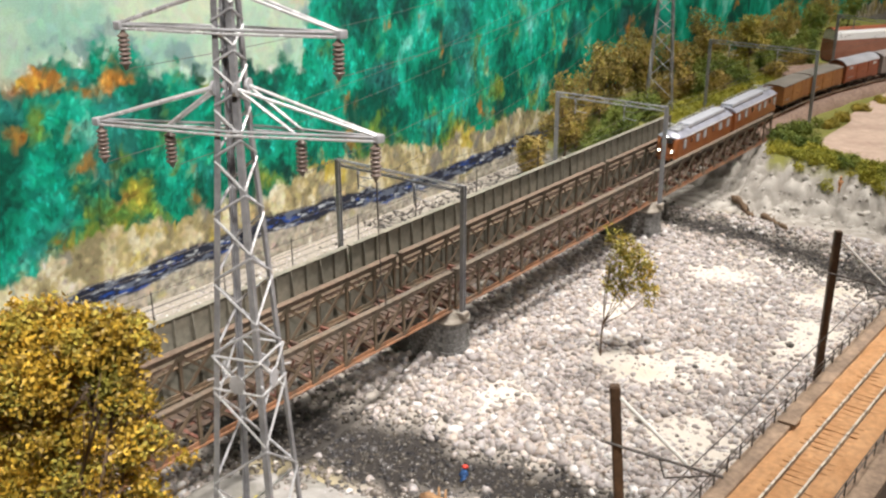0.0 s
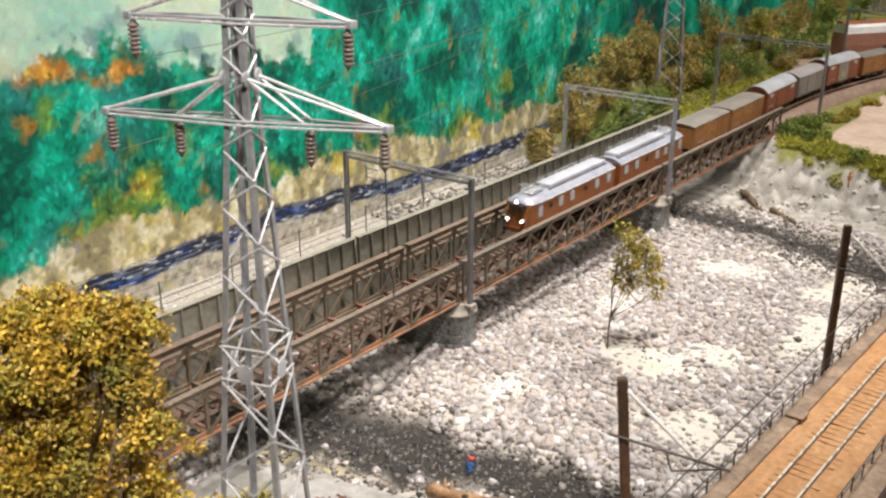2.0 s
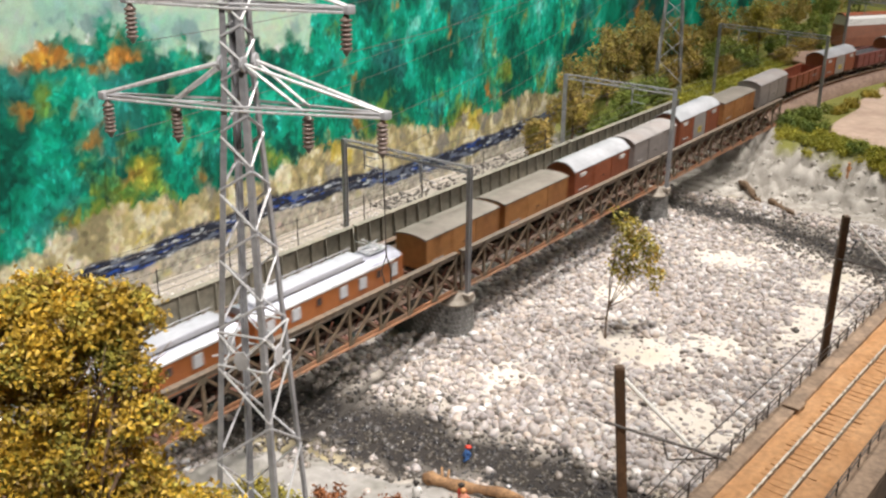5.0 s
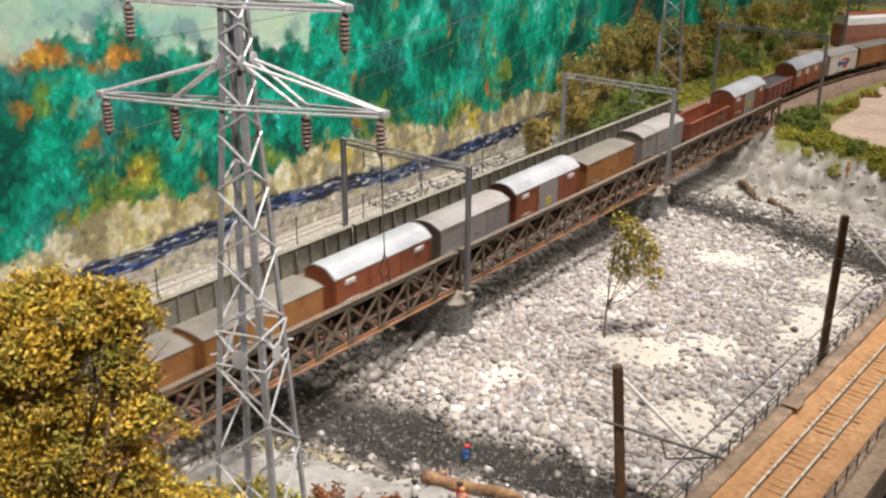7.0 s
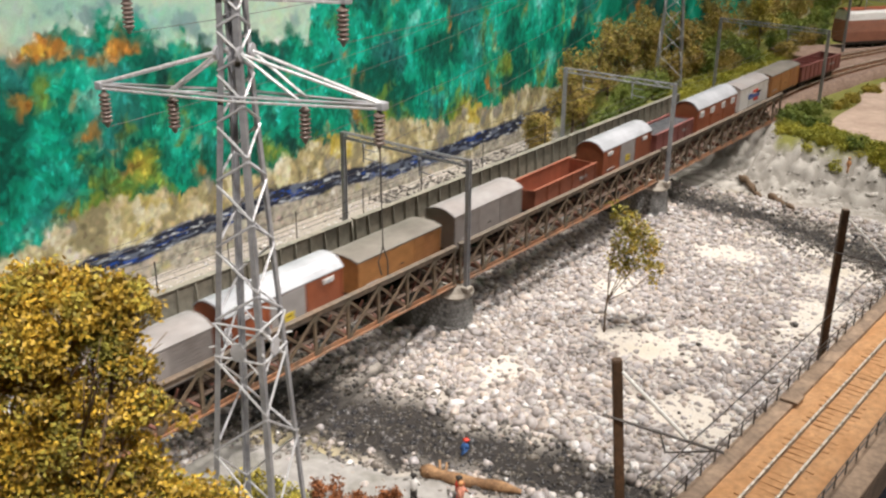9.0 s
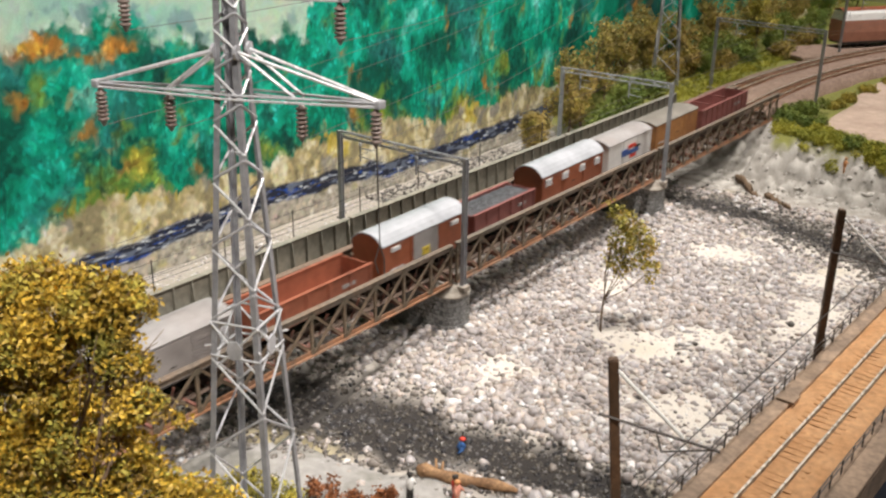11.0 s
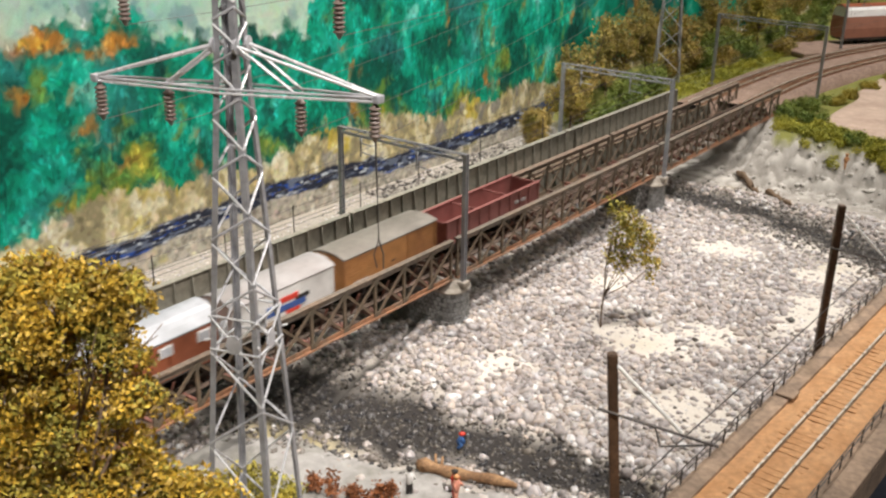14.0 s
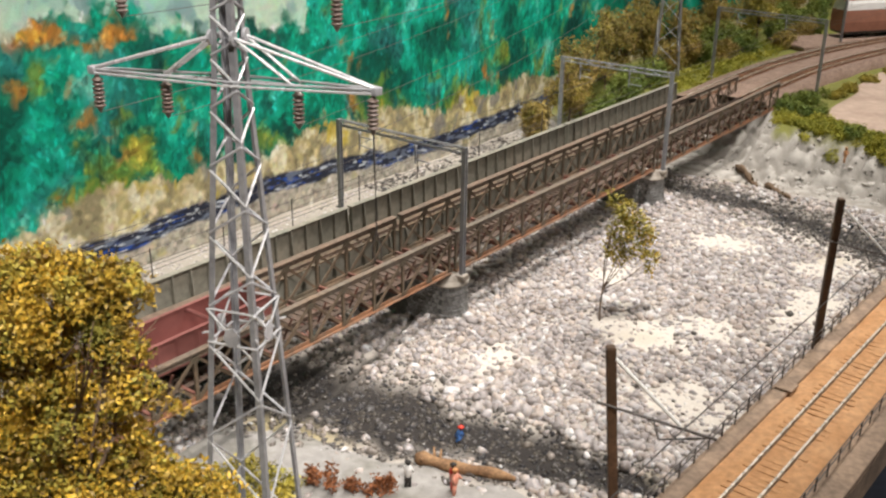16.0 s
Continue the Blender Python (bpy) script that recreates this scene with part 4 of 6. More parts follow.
# ---- stone piers ----
def pier(x):
    p = thing("bridge_pier", pose(x, 0, 0), "grey rough masonry bridge pier with a pale stone cap", "pier", "bridge piers")
    y0, y1, z0, z1 = 0.0005, 0.125, -0.056, -0.0105
    n = 18

    def ring(w, ext, z):
        pts = []
        for k in range(n + 1):
            a = math.pi + math.pi * k / n
            pts.append((w * math.cos(a), y0 + ext * math.sin(a), z))
        pts += [(w, y1, z), (-w, y1, z)]
        return pts

    bm = bmesh.new()
    rings = [[bm.verts.new(q) for q in ring(w, e, z)] for w, e, z in ((0.0172, 0.0118, z0), (0.0138, 0.0094, z1))]
    m = len(rings[0])
    for k in range(m):
        bm.faces.new((rings[0][k], rings[0][(k + 1) % m], rings[1][(k + 1) % m], rings[1][k]))
    bm.faces.new(rings[0][::-1]), bm.faces.new(rings[1])
    part("core", bm, "mortar", p)
    bm = bmesh.new()
    prof = ((0.0148, 0.0108, z1), (0.0168, 0.0126, z1 + 0.0008), (0.0168, 0.0126, z1 + 0.0022), (0.0120, 0.0105, z1 + 0.0050), (0.0070, 0.0085, z1 + 0.0098))
    rings = [[bm.verts.new(q) for q in ring(*r)] for r in prof]
    for a, b in zip(rings, rings[1:]):
        for k in range(m):
            bm.faces.new((a[k], a[(k + 1) % m], b[(k + 1) % m], b[k]))
    bm.faces.new(rings[0][::-1]), bm.faces.new(rings[-1])
    part("cap", bm, "concrete", p, "pale weathered stone cap")
    # rough stones in courses round the nose and along the sides
    rows, made = 11, 0
    for j in range(rows):
        z = z0 + (j + 0.5) * (z1 - z0) / rows
        f = (z - z0) / (z1 - z0)
        w, e = 0.0172 - 0.0034 * f, 0.0118 - 0.0024 * f
        spots = []
        for k in range(12):
            a = math.pi + math.pi * (k + 0.5 * (j % 2) + 0.25) / 12.5
            spots.append((w * math.cos(a), y0 + e * math.sin(a), math.atan2(e * math.sin(a), w * math.cos(a))))
        for k in range(7):
            spots.append((-w, y0 + 0.0035 + (k + 0.5 * (j % 2)) * 0.0052, math.pi))
            spots.append((w, y0 + 0.0035 + (k + 0.5 * (j % 2)) * 0.0052, 0))
        for x_, y_, a in spots:
            s = STONES[made % len(STONES)]
            share("stone", s, p, pose(x_, y_, z, 0, 0, math.degrees(a)))
            made += 1
    return p


STONES = []
for k in range(6):
    r = random.Random(k)
    bm = B(-0.0009, -0.0017 - 0.0004 * r.random(), -0.0018, 0.0007, 0.0017 + 0.0004 * r.random(), 0.0018, bevel=0.0005)
    for v in bm.verts:
        v.co += Vector([r.uniform(-0.0003, 0.0003) for _ in range(3)])
    STONES.append(finish(bm, "stone", "stone"))
for x in (0.1755, 0.5605):
    pier(x)
for x0, x1 in ((-0.40, -0.2095), (0.908, 0.99)):
    a = thing("abutment", pose(0, 0, 0), "weathered concrete abutment under the bridge end", "abutment")
    bm = B(x0, -0.012, -0.07, x1, 0.14, -0.001, bevel=0.0015)
    part("wall", bm, "concrete", a)


# ---- gantries over the double track ----
def gantry(m, width, foot, top, base):
    """Two masts and a lattice beam; local y runs across the tracks."""
    g = thing("catenary_gantry", m, "grey steel catenary gantry spanning the double track", "gantry", "catenary gantries")
    for y in (0, width):
        z0 = foot if y == 0 else foot - 0.004
        bm = bmesh.new()
        box(bm, -0.0019, y - 0.0019, z0, -0.0013, y + 0.0019, top), box(bm, 0.0013, y - 0.0019, z0, 0.0019, y + 0.0019, top)
        box(bm, -0.0013, y - 0.0005, z0, 0.0013, y + 0.0005, top)
        part("mast", bm, "mast", g)
        part("foot", B(-0.0045, y - 0.0045, z0 - 0.004, 0.0045, y + 0.0045, z0 + 0.001, bevel=0.0008), base, g, "pale concrete foot")
    bm = bmesh.new()
    for x in (-0.0016, 0.0016):
        for z in (top - 0.0055, top - 0.0005):
            beam(bm, (x, 0, z), (x, width, z), 0.0009, 0.0009)
    part("beam", bm, "mast", g)
    n = 10
    for k in range(n):
        a, b = (k * width / n, (k + 1) * width / n)
        z = (top - 0.0055, top - 0.0005) if k % 2 else (top - 0.0005, top - 0.0055)
        bm = bmesh.new()
        for x in (-0.0016, 0.0016):
            beam(bm, (x, a, z[0]), (x, b, z[1]), 0.0005, 0.0006)
        part("lacing", bm, "mast", g)
    for y in (width * 0.285, width * 0.74):
        bm = rod(bmesh.new(), (0, y + 0.012, top - 0.006), (0, y + 0.012, top - 0.024), 0.0008)
        rod(bm, (0, y + 0.012, top - 0.020), (0, y - 0.004, top - 0.021), 0.0005)
        rod(bm, (0, y + 0.012, top - 0.012), (0, y - 0.001, top - 0.012), 0.0005)
        part("drop_bracket", bm, "mast", g)
        part("insulator", lathe(bmesh.new(), [(0.0008, top - 0.010), (0.0018, top - 0.0095), (0.0008, top - 0.009), (0.0018, top - 0.008), (0.0008, top - 0.0075), (0.0008, top - 0.006)], (0, y + 0.012, 0), 8), "lightglass", g)
    return g


gantry(pose(0.1753, -0.009, 0), 0.141, -0.001, 0.113, "concrete")
gantry(pose(0.5605, -0.009, 0), 0.141, -0.001, 0.113, "concrete")
gantry(pose(1.046, -0.021, 0.004, 0, 0, -4), 0.172, 0.004, 0.1105, "concrete")
gantry(pose(1.43, -0.085, 0.006, 0, 0, -17), 0.172, 0.004, 0.1105, "concrete")

# catenary wires over both tracks
for y0 in (0.031, 0.095):
    run = thing("overhead_wire", pose(0, 0, 0), "thin dark contact wire hung above the track", "wire", "overhead wires", "stuff")
    stops = (-0.45, 0.1753, 0.5605, 1.046, 1.43)
    top = [Vector(on_track(s, y0).translation) + Vector((0, 0, 0.1005)) for s in stops]
    low = [Vector(on_track(s, y0).translation) + Vector((0, 0, 0.087)) for s in stops]
    bm, bn = bmesh.new(), bmesh.new()
    for k in range(4):
        wire(bm, sag(top[k], top[k + 1], 0.009, 8), 0.00022, 4), wire(bn, sag(low[k], low[k + 1], 0.0005, 4), 0.00025, 4)
    part("carrier_wire", bm, "wire", run), part("contact_wire", bn, "wire", run)
    for k in range(4):
        for q in (1, 3, 5, 7):
            a, b = sag(top[k], top[k + 1], 0.009, 8)[q], low[k].lerp(low[k + 1], q / 8)
            part("dropper", rod(bmesh.new(), a, b, 0.00015, n=4), "wire", run)


# ---- banks and field beyond the river ----
def field_height(x, y):
    return 0.005 - 0.012 * max(0.0, min(1.0, (0.920 - x + 0.012 * noise.noise(Vector((x * 20, y * 20, 1)))) / 0.03)) - 0.02 * max(0.0, min(1.0, (y + 0.066) / 0.012 if x < 1.12 else 0)) + 0.003 * noise.noise(Vector((x * 5, y * 5, 8))) + 0.002 * noise.noise(Vector((x * 21, y * 21, 4)))


tagged(new("field", mesh_of("field", *sheet(0.905, 3.1, -1.4, -0.050, 130, 80, field_height), "field")), "bare sandy field beside the line", "field", kind="structure")
tagged(new("table_end", finish(B(0.93, -1.42, -0.99, 3.12, -0.292, -0.02), "table_end", "fascia")), "dark boarded end of the layout table", "table", kind="structure")
tagged(new("table_west", finish(B(-3.1, -0.03, -0.99, -0.625, 0.36, -0.02), "table_west", "fascia")), "dark boarded end of the layout table", "table", kind="structure")
tagged(new("lower_shelf", finish(B(-0.9, -1.3, -0.99, 0.92, -0.295, -0.16), "lower_shelf", "fascia")), "dark lower edge of the layout", "shelf", kind="structure")


def trackbed(name, a, b, y0, y1, side):
    """Ballast bed in short lengths along the line, with sloping shoulders."""
    n = max(2, int((b - a) / 0.03))
    vs, fs = [], []
    for k in range(n + 1):
        s = a + (b - a) * k / n
        for y, dz in ((y0 - 0.008, -0.022), (y0, -0.0035), (y1, -0.0035), (y1 + 0.008, -0.022)):
            m = on_track(s, y)
            vs.append((*m.translation[:2], rail_z(min(s, 1.15)) * side + 0.009 * (1 - side) + dz + 0.0006 * noise.noise(Vector((s * 60, y * 60, 0)))))
    for k in range(n):
        for j in range(3):
            fs.append((k * 4 + j, (k + 1) * 4 + j, (k + 1) * 4 + j + 1, k * 4 + j + 1))
    return tagged(new(name, mesh_of(name, vs, [f[::-1] for f in fs], "ballast")), "brown stained ballast under the double track", "ballast", kind="structure")


trackbed("trackbed_east", 0.908, 2.9, 0.006, 0.122, 1)
trackbed("trackbed_north", 0.8645, 0.908, 0.079, 0.122, 1)
ab = thing("abutment", pose(0, 0, 0), "weathered concrete abutment under the bridge end", "abutment")
part("wall", B(0.866, 0.068, -0.07, 0.9075, 0.140, -0.003, bevel=0.001), "concrete", ab)
trackbed("trackbed_west", -3.0, -0.2095, 0.006, 0.122, 0)


def curved_track(y0, a, b, step, side, label):
    t = thing("railway_track", pose(0, 0, 0), label, "track", "tracks of the main line")
    tie = finish(B(-0.0016, -0.0145, -0.002, 0.0016, 0.0145, 0), "sleeper", "tie")
    n = int((b - a) / step)
    for k in range(n):
        s = a + (k + 0.5) * step
        m = on_track(s, y0, rail_z(min(s, 1.15)) * side + 0.009 * (1 - side) - 0.0024)
        share("sleeper", tie, t, m)
    m = max(2, int((b - a) / 0.03))
    for q in (-0.0088, 0.0088):
        bm, bh = bmesh.new(), bmesh.new()
        for k in range(m):
            p = []
            for s in (a + (b - a) * k / m, a + (b - a) * (k + 1) / m):
                p.append(Vector(on_track(s, y0 + q, rail_z(min(s, 1.15)) * side + 0.009 * (1 - side)).translation))
            beam(bm, p[0] - Vector((0, 0, 0.0015)), p[1] - Vector((0, 0, 0.0015)), 0.0009, 0.0018)
            beam(bh, p[0] - Vector((0, 0, 0.0003)), p[1] - Vector((0, 0, 0.0003)), 0.0012, 0.0006)
        r = part("rail", bm, "rail", t)
        part("rail_head", bh, "railtop", r)


for y0 in (0.031, 0.095):
    curved_track(y0, 0.908 if y0 < 0.05 else 0.866, 2.9, 0.0085, 1, "rusty track on brown ballast curving away from the bridge")
    curved_track(y0, -3.0, -0.2095, 0.03, 0, "rusty track on brown ballast leading off the bridge")


# ---- the branch line in front, on its own deck ----
def yc(x):
    return -0.3178 - 0.0315 * x


branch_turn = pose(0, -0.3178, 0, 0, 0, math.degrees(math.atan(-0.0315)))
deck = thing("branch_deck", branch_turn, "sand-coloured railway deck with stained edge beams and railings", "deck")
X0, X1 = -0.45, 1.0
part("slab", B(X0, -0.0455, -0.034, X1, 0.0385, -0.0125), "kerb", deck)
vs, fs = sheet(X0, X1, -0.0275, 0.0275, 240, 18, lambda x, y: -0.0088 + 0.0009 * noise.noise(Vector((x * 60, y * 60, 1))) + 0.0006 * noise.noise(Vector((x * 190, y * 190, 1))) - 0.8 * max(0, abs(y) - 0.019) * 0.25)
o = new("sand_fill", mesh_of("sand_fill", vs, fs, "sandbed"))
o.parent = deck
part("edge_beam", B(X0, 0.0262, -0.0125, X1, 0.0385, -0.0078, bevel=0.0012), "kerb", deck)
part("edge_beam", B(X0, -0.0455, -0.0125, X1, -0.0265, -0.0078, bevel=0.0012), "kerb", deck)
part("joint_block", B(0.168, 0.0235, -0.0078, 0.182, 0.036, -0.0058, bevel=0.001), "kerb", deck)
line = thing("branch_track", branch_turn, "bright worn rails on sand-covered sleepers", "track")
tie = finish(B(-0.0016, -0.0145, -0.002, 0.0016, 0.0145, 0, bevel=0.0004), "sleeper", "sandbed")
for k in range(180):
    share("sleeper", tie, line, pose(-0.40 + k * 0.0072, 0.0006 * ((k * 5) % 3 - 1), -0.00865 + 0.0003 * ((k * 7) % 4) / 3))
for q in (-0.00855, 0.00855):
    bm = box(bmesh.new(), X0, q - 0.0004, -0.0085, X1, q + 0.0004, -0.0066)
    box(bm, X0, q - 0.0012, -0.0085, X1, q + 0.0012, -0.008)
    r = part("rail", bm, "rail", line)
    part("rail_head", B(X0, q - 0.0007, -0.0066, X1, q + 0.0007, -0.0058), "railtop", r)
post = finish(B(-0.0004, -0.0004, -0.008, 0.0004, 0.0004, 0.0035), "post", "wire")
for y, z in ((0.0372, 0), (-0.0305, -0.0005)):
    rail = thing("railing", branch_turn @ pose(0, y, z), "thin dark railing along the deck edge", "railing", "deck railings")
    for k in range(62):
        share("post", post, rail, pose(-0.25 + k * 0.0198, 0, 0))
    for h in (0.0030, -0.0015):
        part("rail_bar", B(-0.3, -0.0003, h, 0.99, 0.0003, h + 0.0006), "wire", rail)


def wooden_pole(foot, top, arm, stay_to, label):
    p = thing("catenary_pole", pose(*foot), label, "pole", "poles of the branch line")
    d = Vector(top) - Vector(foot)
    bm = beam(bmesh.new(), (0, 0, 0), d, 0.0052, 0.0052, (0.6, -0.8, 0))
    bmesh.ops.bevel(bm, geom=list(bm.edges), offset=0.0006, segments=2, affect="EDGES")
    part("shaft", bm, "wood", p)
    f = arm[0].z / d.z
    part("cantilever", rod(bmesh.new(), arm[0] + Vector((-0.006, 0.006, 0.001)), arm[1], 0.0008, n=6), "wire", p)
    part("stay_wire", rod(bmesh.new(), d * 0.97, stay_to, 0.0010, n=6), "whitewire", p, "pale stay wire")
    part("registration_arm", rod(bmesh.new(), arm[0].lerp(arm[1], 0.95), arm[0].lerp(arm[1], 0.55) + Vector((-0.006, 0.002, -0.008)), 0.0005, n=5), "wire", p)
    part("steady_rod", rod(bmesh.new(), arm[0].lerp(arm[1], 0.55) + Vector((-0.006, 0.002, -0.008)), arm[0].lerp(arm[1], 0.40), 0.0005, n=5), "wire", p)


for foot, top in (((-0.0315, -0.2730, -0.040), (-0.0405, -0.2635, 0.103)), ((0.2775, -0.2818, -0.040), (0.2780, -0.2818, 0.103))):
    d = Vector(top) - Vector(foot)
    a = d * 0.765
    e = a + Vector((0.012, -0.055, -0.007))
    wooden_pole(foot, top, (a, e), a.lerp(e, 0.66) + Vector((0, 0, 0.0005)), "dark stained square pole with cantilever and pale stay")
bw = thing("branch_wire", pose(0, 0, 0), "thin dark contact wire above the branch track", "wire")
bm = bmesh.new()
wire(bm, sag((-0.40, -0.309, 0.089), (-0.069, -0.319, 0.089), 0.003) + sag((-0.069, -0.319, 0.089), (0.277, -0.319, 0.0745), 0.001)[1:] + sag((0.277, -0.319, 0.0745), (0.9, -0.345, 0.08), 0.003)[1:], 0.0004)
part("contact_wire", bm, "wire", bw)


# ---- lattice pylons ----
def pylon(m, label, thick=1.0, ins=True):
    p = thing("power_pylon", m, label, "pylon", "power line pylons")
    Z0, ZK, ZT = -0.060, 0.262, 0.345

    def half(z):
        return 0.0122 - 0.052 * (z - 0.13) if z < ZK else 0.00534 - 0.018 * (z - ZK)

    def c(k, z, f=1.0):
        a = radians(155.08 + 90 * k)
        w = half(z) * math.sqrt(2) * f
        return Vector((w * math.cos(a), w * math.sin(a), z))

    r = 0.0013 * thick
    for k in range(4):
        bm, rings = bmesh.new(), []
        for z in (Z0, 0.09, ZK, ZT):
            p0 = c(k, z)
            n0 = Vector((-p0.x, -p0.y, 0)).normalized()
            e, f = Matrix.Rotation(radians(-45), 3, "Z") @ n0, Matrix.Rotation(radians(45), 3, "Z") @ n0
            w, h = 0.0027 * thick, 0.0006 * thick
            rings.append([bm.verts.new(p0 + q) for q in (Vector((0, 0, 0)), e * w, e * w + f * h, e * h + f * h, f * w + e * h, f * w)])
        for a, b in zip(rings, rings[1:]):
            for j in range(6):
                bm.faces.new((a[j], a[(j + 1) % 6], b[(j + 1) % 6], b[j]))
        bm.faces.new(rings[0][::-1]), bm.faces.new(rings[-1])
        bmesh.ops.recalc_face_normals(bm, faces=bm.faces)
        part("leg", bm, "leg", p)
    # zigzag bracing, the faces staggered
    levels = [Z0, 0.012, 0.078, 0.128, 0.146, 0.181, 0.2115, 0.237, 0.259, 0.277, 0.294, 0.311, 0.328, 0.345]
    for k in range(4):
        for i, (a, b) in enumerate(zip(levels, levels[1:])):
            if i == 3:
                continue
            mid = (a + b) / 2
            k2 = (k + 1) % 4
            s, e = (k, k2) if (k % 2 == 0) else (k2, k)
            rr = 0.00062 * thick
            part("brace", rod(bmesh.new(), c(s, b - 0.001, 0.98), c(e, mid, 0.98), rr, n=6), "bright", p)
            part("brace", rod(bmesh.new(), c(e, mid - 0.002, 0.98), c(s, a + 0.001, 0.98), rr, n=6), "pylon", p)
    # stiff frame with gusset plates at the waist
    for z in (0.129, 0.1455):
        for k in range(4):
            part("waist_bar", rod(bmesh.new(), c(k, z), c((k + 1) % 4, z), 0.00058 * thick, n=6), "bright", p)
    for k in range(4):
        a, b = c(k, 0.133), c((k + 1) % 4, 0.133)
        mid = (a + b) / 2
        t = (b - a).normalized()
        u = Vector((0, 0, 1))
        bm = bmesh.new()
        n = mid.copy()
        n.z = 0
        n.normalize()
        pts = [mid + t * 0.0042 * math.cos(q) + u * 0.0052 * math.sin(q) for q in [math.pi / 3 * j + 0.2 for j in range(6)]]
        f = bm.faces.new([bm.verts.new(q) for q in pts])
        ex = bmesh.ops.extrude_face_region(bm, geom=[f])
        for v in ex["geom"]:
            if isinstance(v, bmesh.types.BMVert):
                v.co += n * 0.0008
        bmesh.ops.recalc_face_normals(bm, faces=bm.faces)
        part("gusset", bm, "pylon", p)
        for q, z in ((a, 0.1455), (b, 0.1455), (a, 0.121), (b, 0.121)):
            part("gusset_stay", rod(bmesh.new(), mid, Vector((q.x, q.y, z)), 0.00055 * thick, n=6), "bright", p)
        part("horn", rod(bmesh.new(), c(k, 0.134), c(k, 0.134) + Vector((c(k, 0).x, c(k, 0).y, 0)).normalized() * 0.003, 0.0005 * thick, n=5), "bright", p)
    # crossarms
    ang = radians(-65)
    u, v = Vector((math.cos(ang), math.sin(ang), 0)), Vector((-math.sin(ang), math.cos(ang), 0))
    for z, reach, rise, inner in ((0.249, 0.0635, 0.0185, True), (0.291, 0.0485, 0.016, False)):
        w = half(z) * 1.15
        arm = part("crossarm", beam(bmesh.new(), u * -0.002 + Vector((0, 0, z)) + v * w, u * 0.002 + Vector((0, 0, z)) + v * w, 0.0006, 0.0006), "pylon", p)
        for s in (-1, 1):
            tip = u * reach * s + Vector((0, 0, z))
            for q in (-1, 1):
                root = u * half(z) * s + v * w * q + Vector((0, 0, z))
                for dz in (0.0007, -0.0011):
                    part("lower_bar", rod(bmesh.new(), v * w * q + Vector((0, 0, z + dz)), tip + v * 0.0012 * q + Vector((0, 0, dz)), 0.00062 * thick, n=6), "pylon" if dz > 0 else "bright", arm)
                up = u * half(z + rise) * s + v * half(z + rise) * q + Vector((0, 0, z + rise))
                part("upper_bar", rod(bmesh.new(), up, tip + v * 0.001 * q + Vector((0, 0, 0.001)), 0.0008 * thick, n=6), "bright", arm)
                if inner:
                    part("strut", rod(bmesh.new(), up, u * 0.030 * s + v * w * 0.55 * q + Vector((0, 0, z)), 0.0007 * thick, n=6), "bright", arm)
            part("end_plate", B(-0.0022, -0.0022, -0.0018, 0.0022, 0.0022, 0.0018, bevel=0.0007), "pylon", arm, m=Matrix.Translation(tip))
        if inner:
            for k in range(4):
                q = c(k, z + rise)
                nrm = Vector((q.x, q.y, 0)).normalized()
                bm = rod(bmesh.new(), q - u * 0.0006, q + u * 0.0006, 0.0032, n=10)
                part("joint_plate", bm, "pylon", arm)
        for s in (-1, 1):
            for d in ((reach - 0.001, 0.030) if inner else (reach - 0.001,)):
                prof, zz = [(0.0006, 0.0)], -0.0015
                for k in range(7):
                    zz -= 0.0006
                    prof += [(0.0016, zz), (0.0024, zz - 0.0003), (0.0026, zz - 0.0007), (0.0024, zz - 0.0011), (0.0016, zz - 0.0014)]
                    zz -= 0.0013
                prof += [(0.0013, zz - 0.0008), (0.0004, zz - 0.0025)]
                part("insulator", lathe(bmesh.new(), prof, u * d * s + Vector((0, 0, z - 0.0015)), 10), "insulator", p, "ribbed brown insulator string", smooth=True)
    return p


pylon(pose(-0.1849, -0.1464, 0) @ Matrix(((1, 0, 0.0148, -0.00192), (0, 1, -0.0128, 0.00166), (0, 0, 1, 0), (0, 0, 0, 1))).to_quaternion().to_matrix().to_4x4(), "silvery soldered metal lattice pylon with brown insulators")
pylon(pose(1.0, 0.205, 0.05, 0, 0, 10), "grey metal lattice pylon standing beside the trees")
cables = thing("power_cable", pose(0, 0, 0), "thin dark cables hanging from the pylons", "cable", kind="stuff")
ang = radians(-65)
u, v = Vector((math.cos(ang), math.sin(ang), 0)), Vector((-math.sin(ang), math.cos(ang), 0))
ang2 = radians(-55)
u2 = Vector((math.cos(ang2), math.sin(ang2), 0))
for z, ds in ((0.231, (-0.0625, -0.03, 0.03, 0.0625)), (0.273, (-0.0475, 0.0475))):
    for d in ds:
        a = Vector((-0.183, -0.148, z)) + u * d
        b = Vector((1.0, 0.205, z + 0.05)) + u2 * d
        part("cable", wire(bmesh.new(), sag(a, b, 0.03, 14), 0.00016, 4), "wire", cables)
# loose loop of thread hanging from one insulator
bm = bmesh.new()
tip = Vector((-0.183, -0.148, 0.231)) + u * 0.0625
wire(bm, [tip, tip + Vector((0.0005, 0, -0.02)), tip + Vector((0.0012, 0, -0.045)), tip + Vector((-0.001, 0.001, -0.052)), tip + Vector((0.0, 0, -0.058))], 0.00034, 4)
wire(bm, [tip + Vector((0.0012, 0, -0.045)), tip + Vector((0.003, -0.001, -0.052)), tip + Vector((0.003, -0.001, -0.059))], 0.00034, 4)
part("loose_end", bm, "wire", cables)


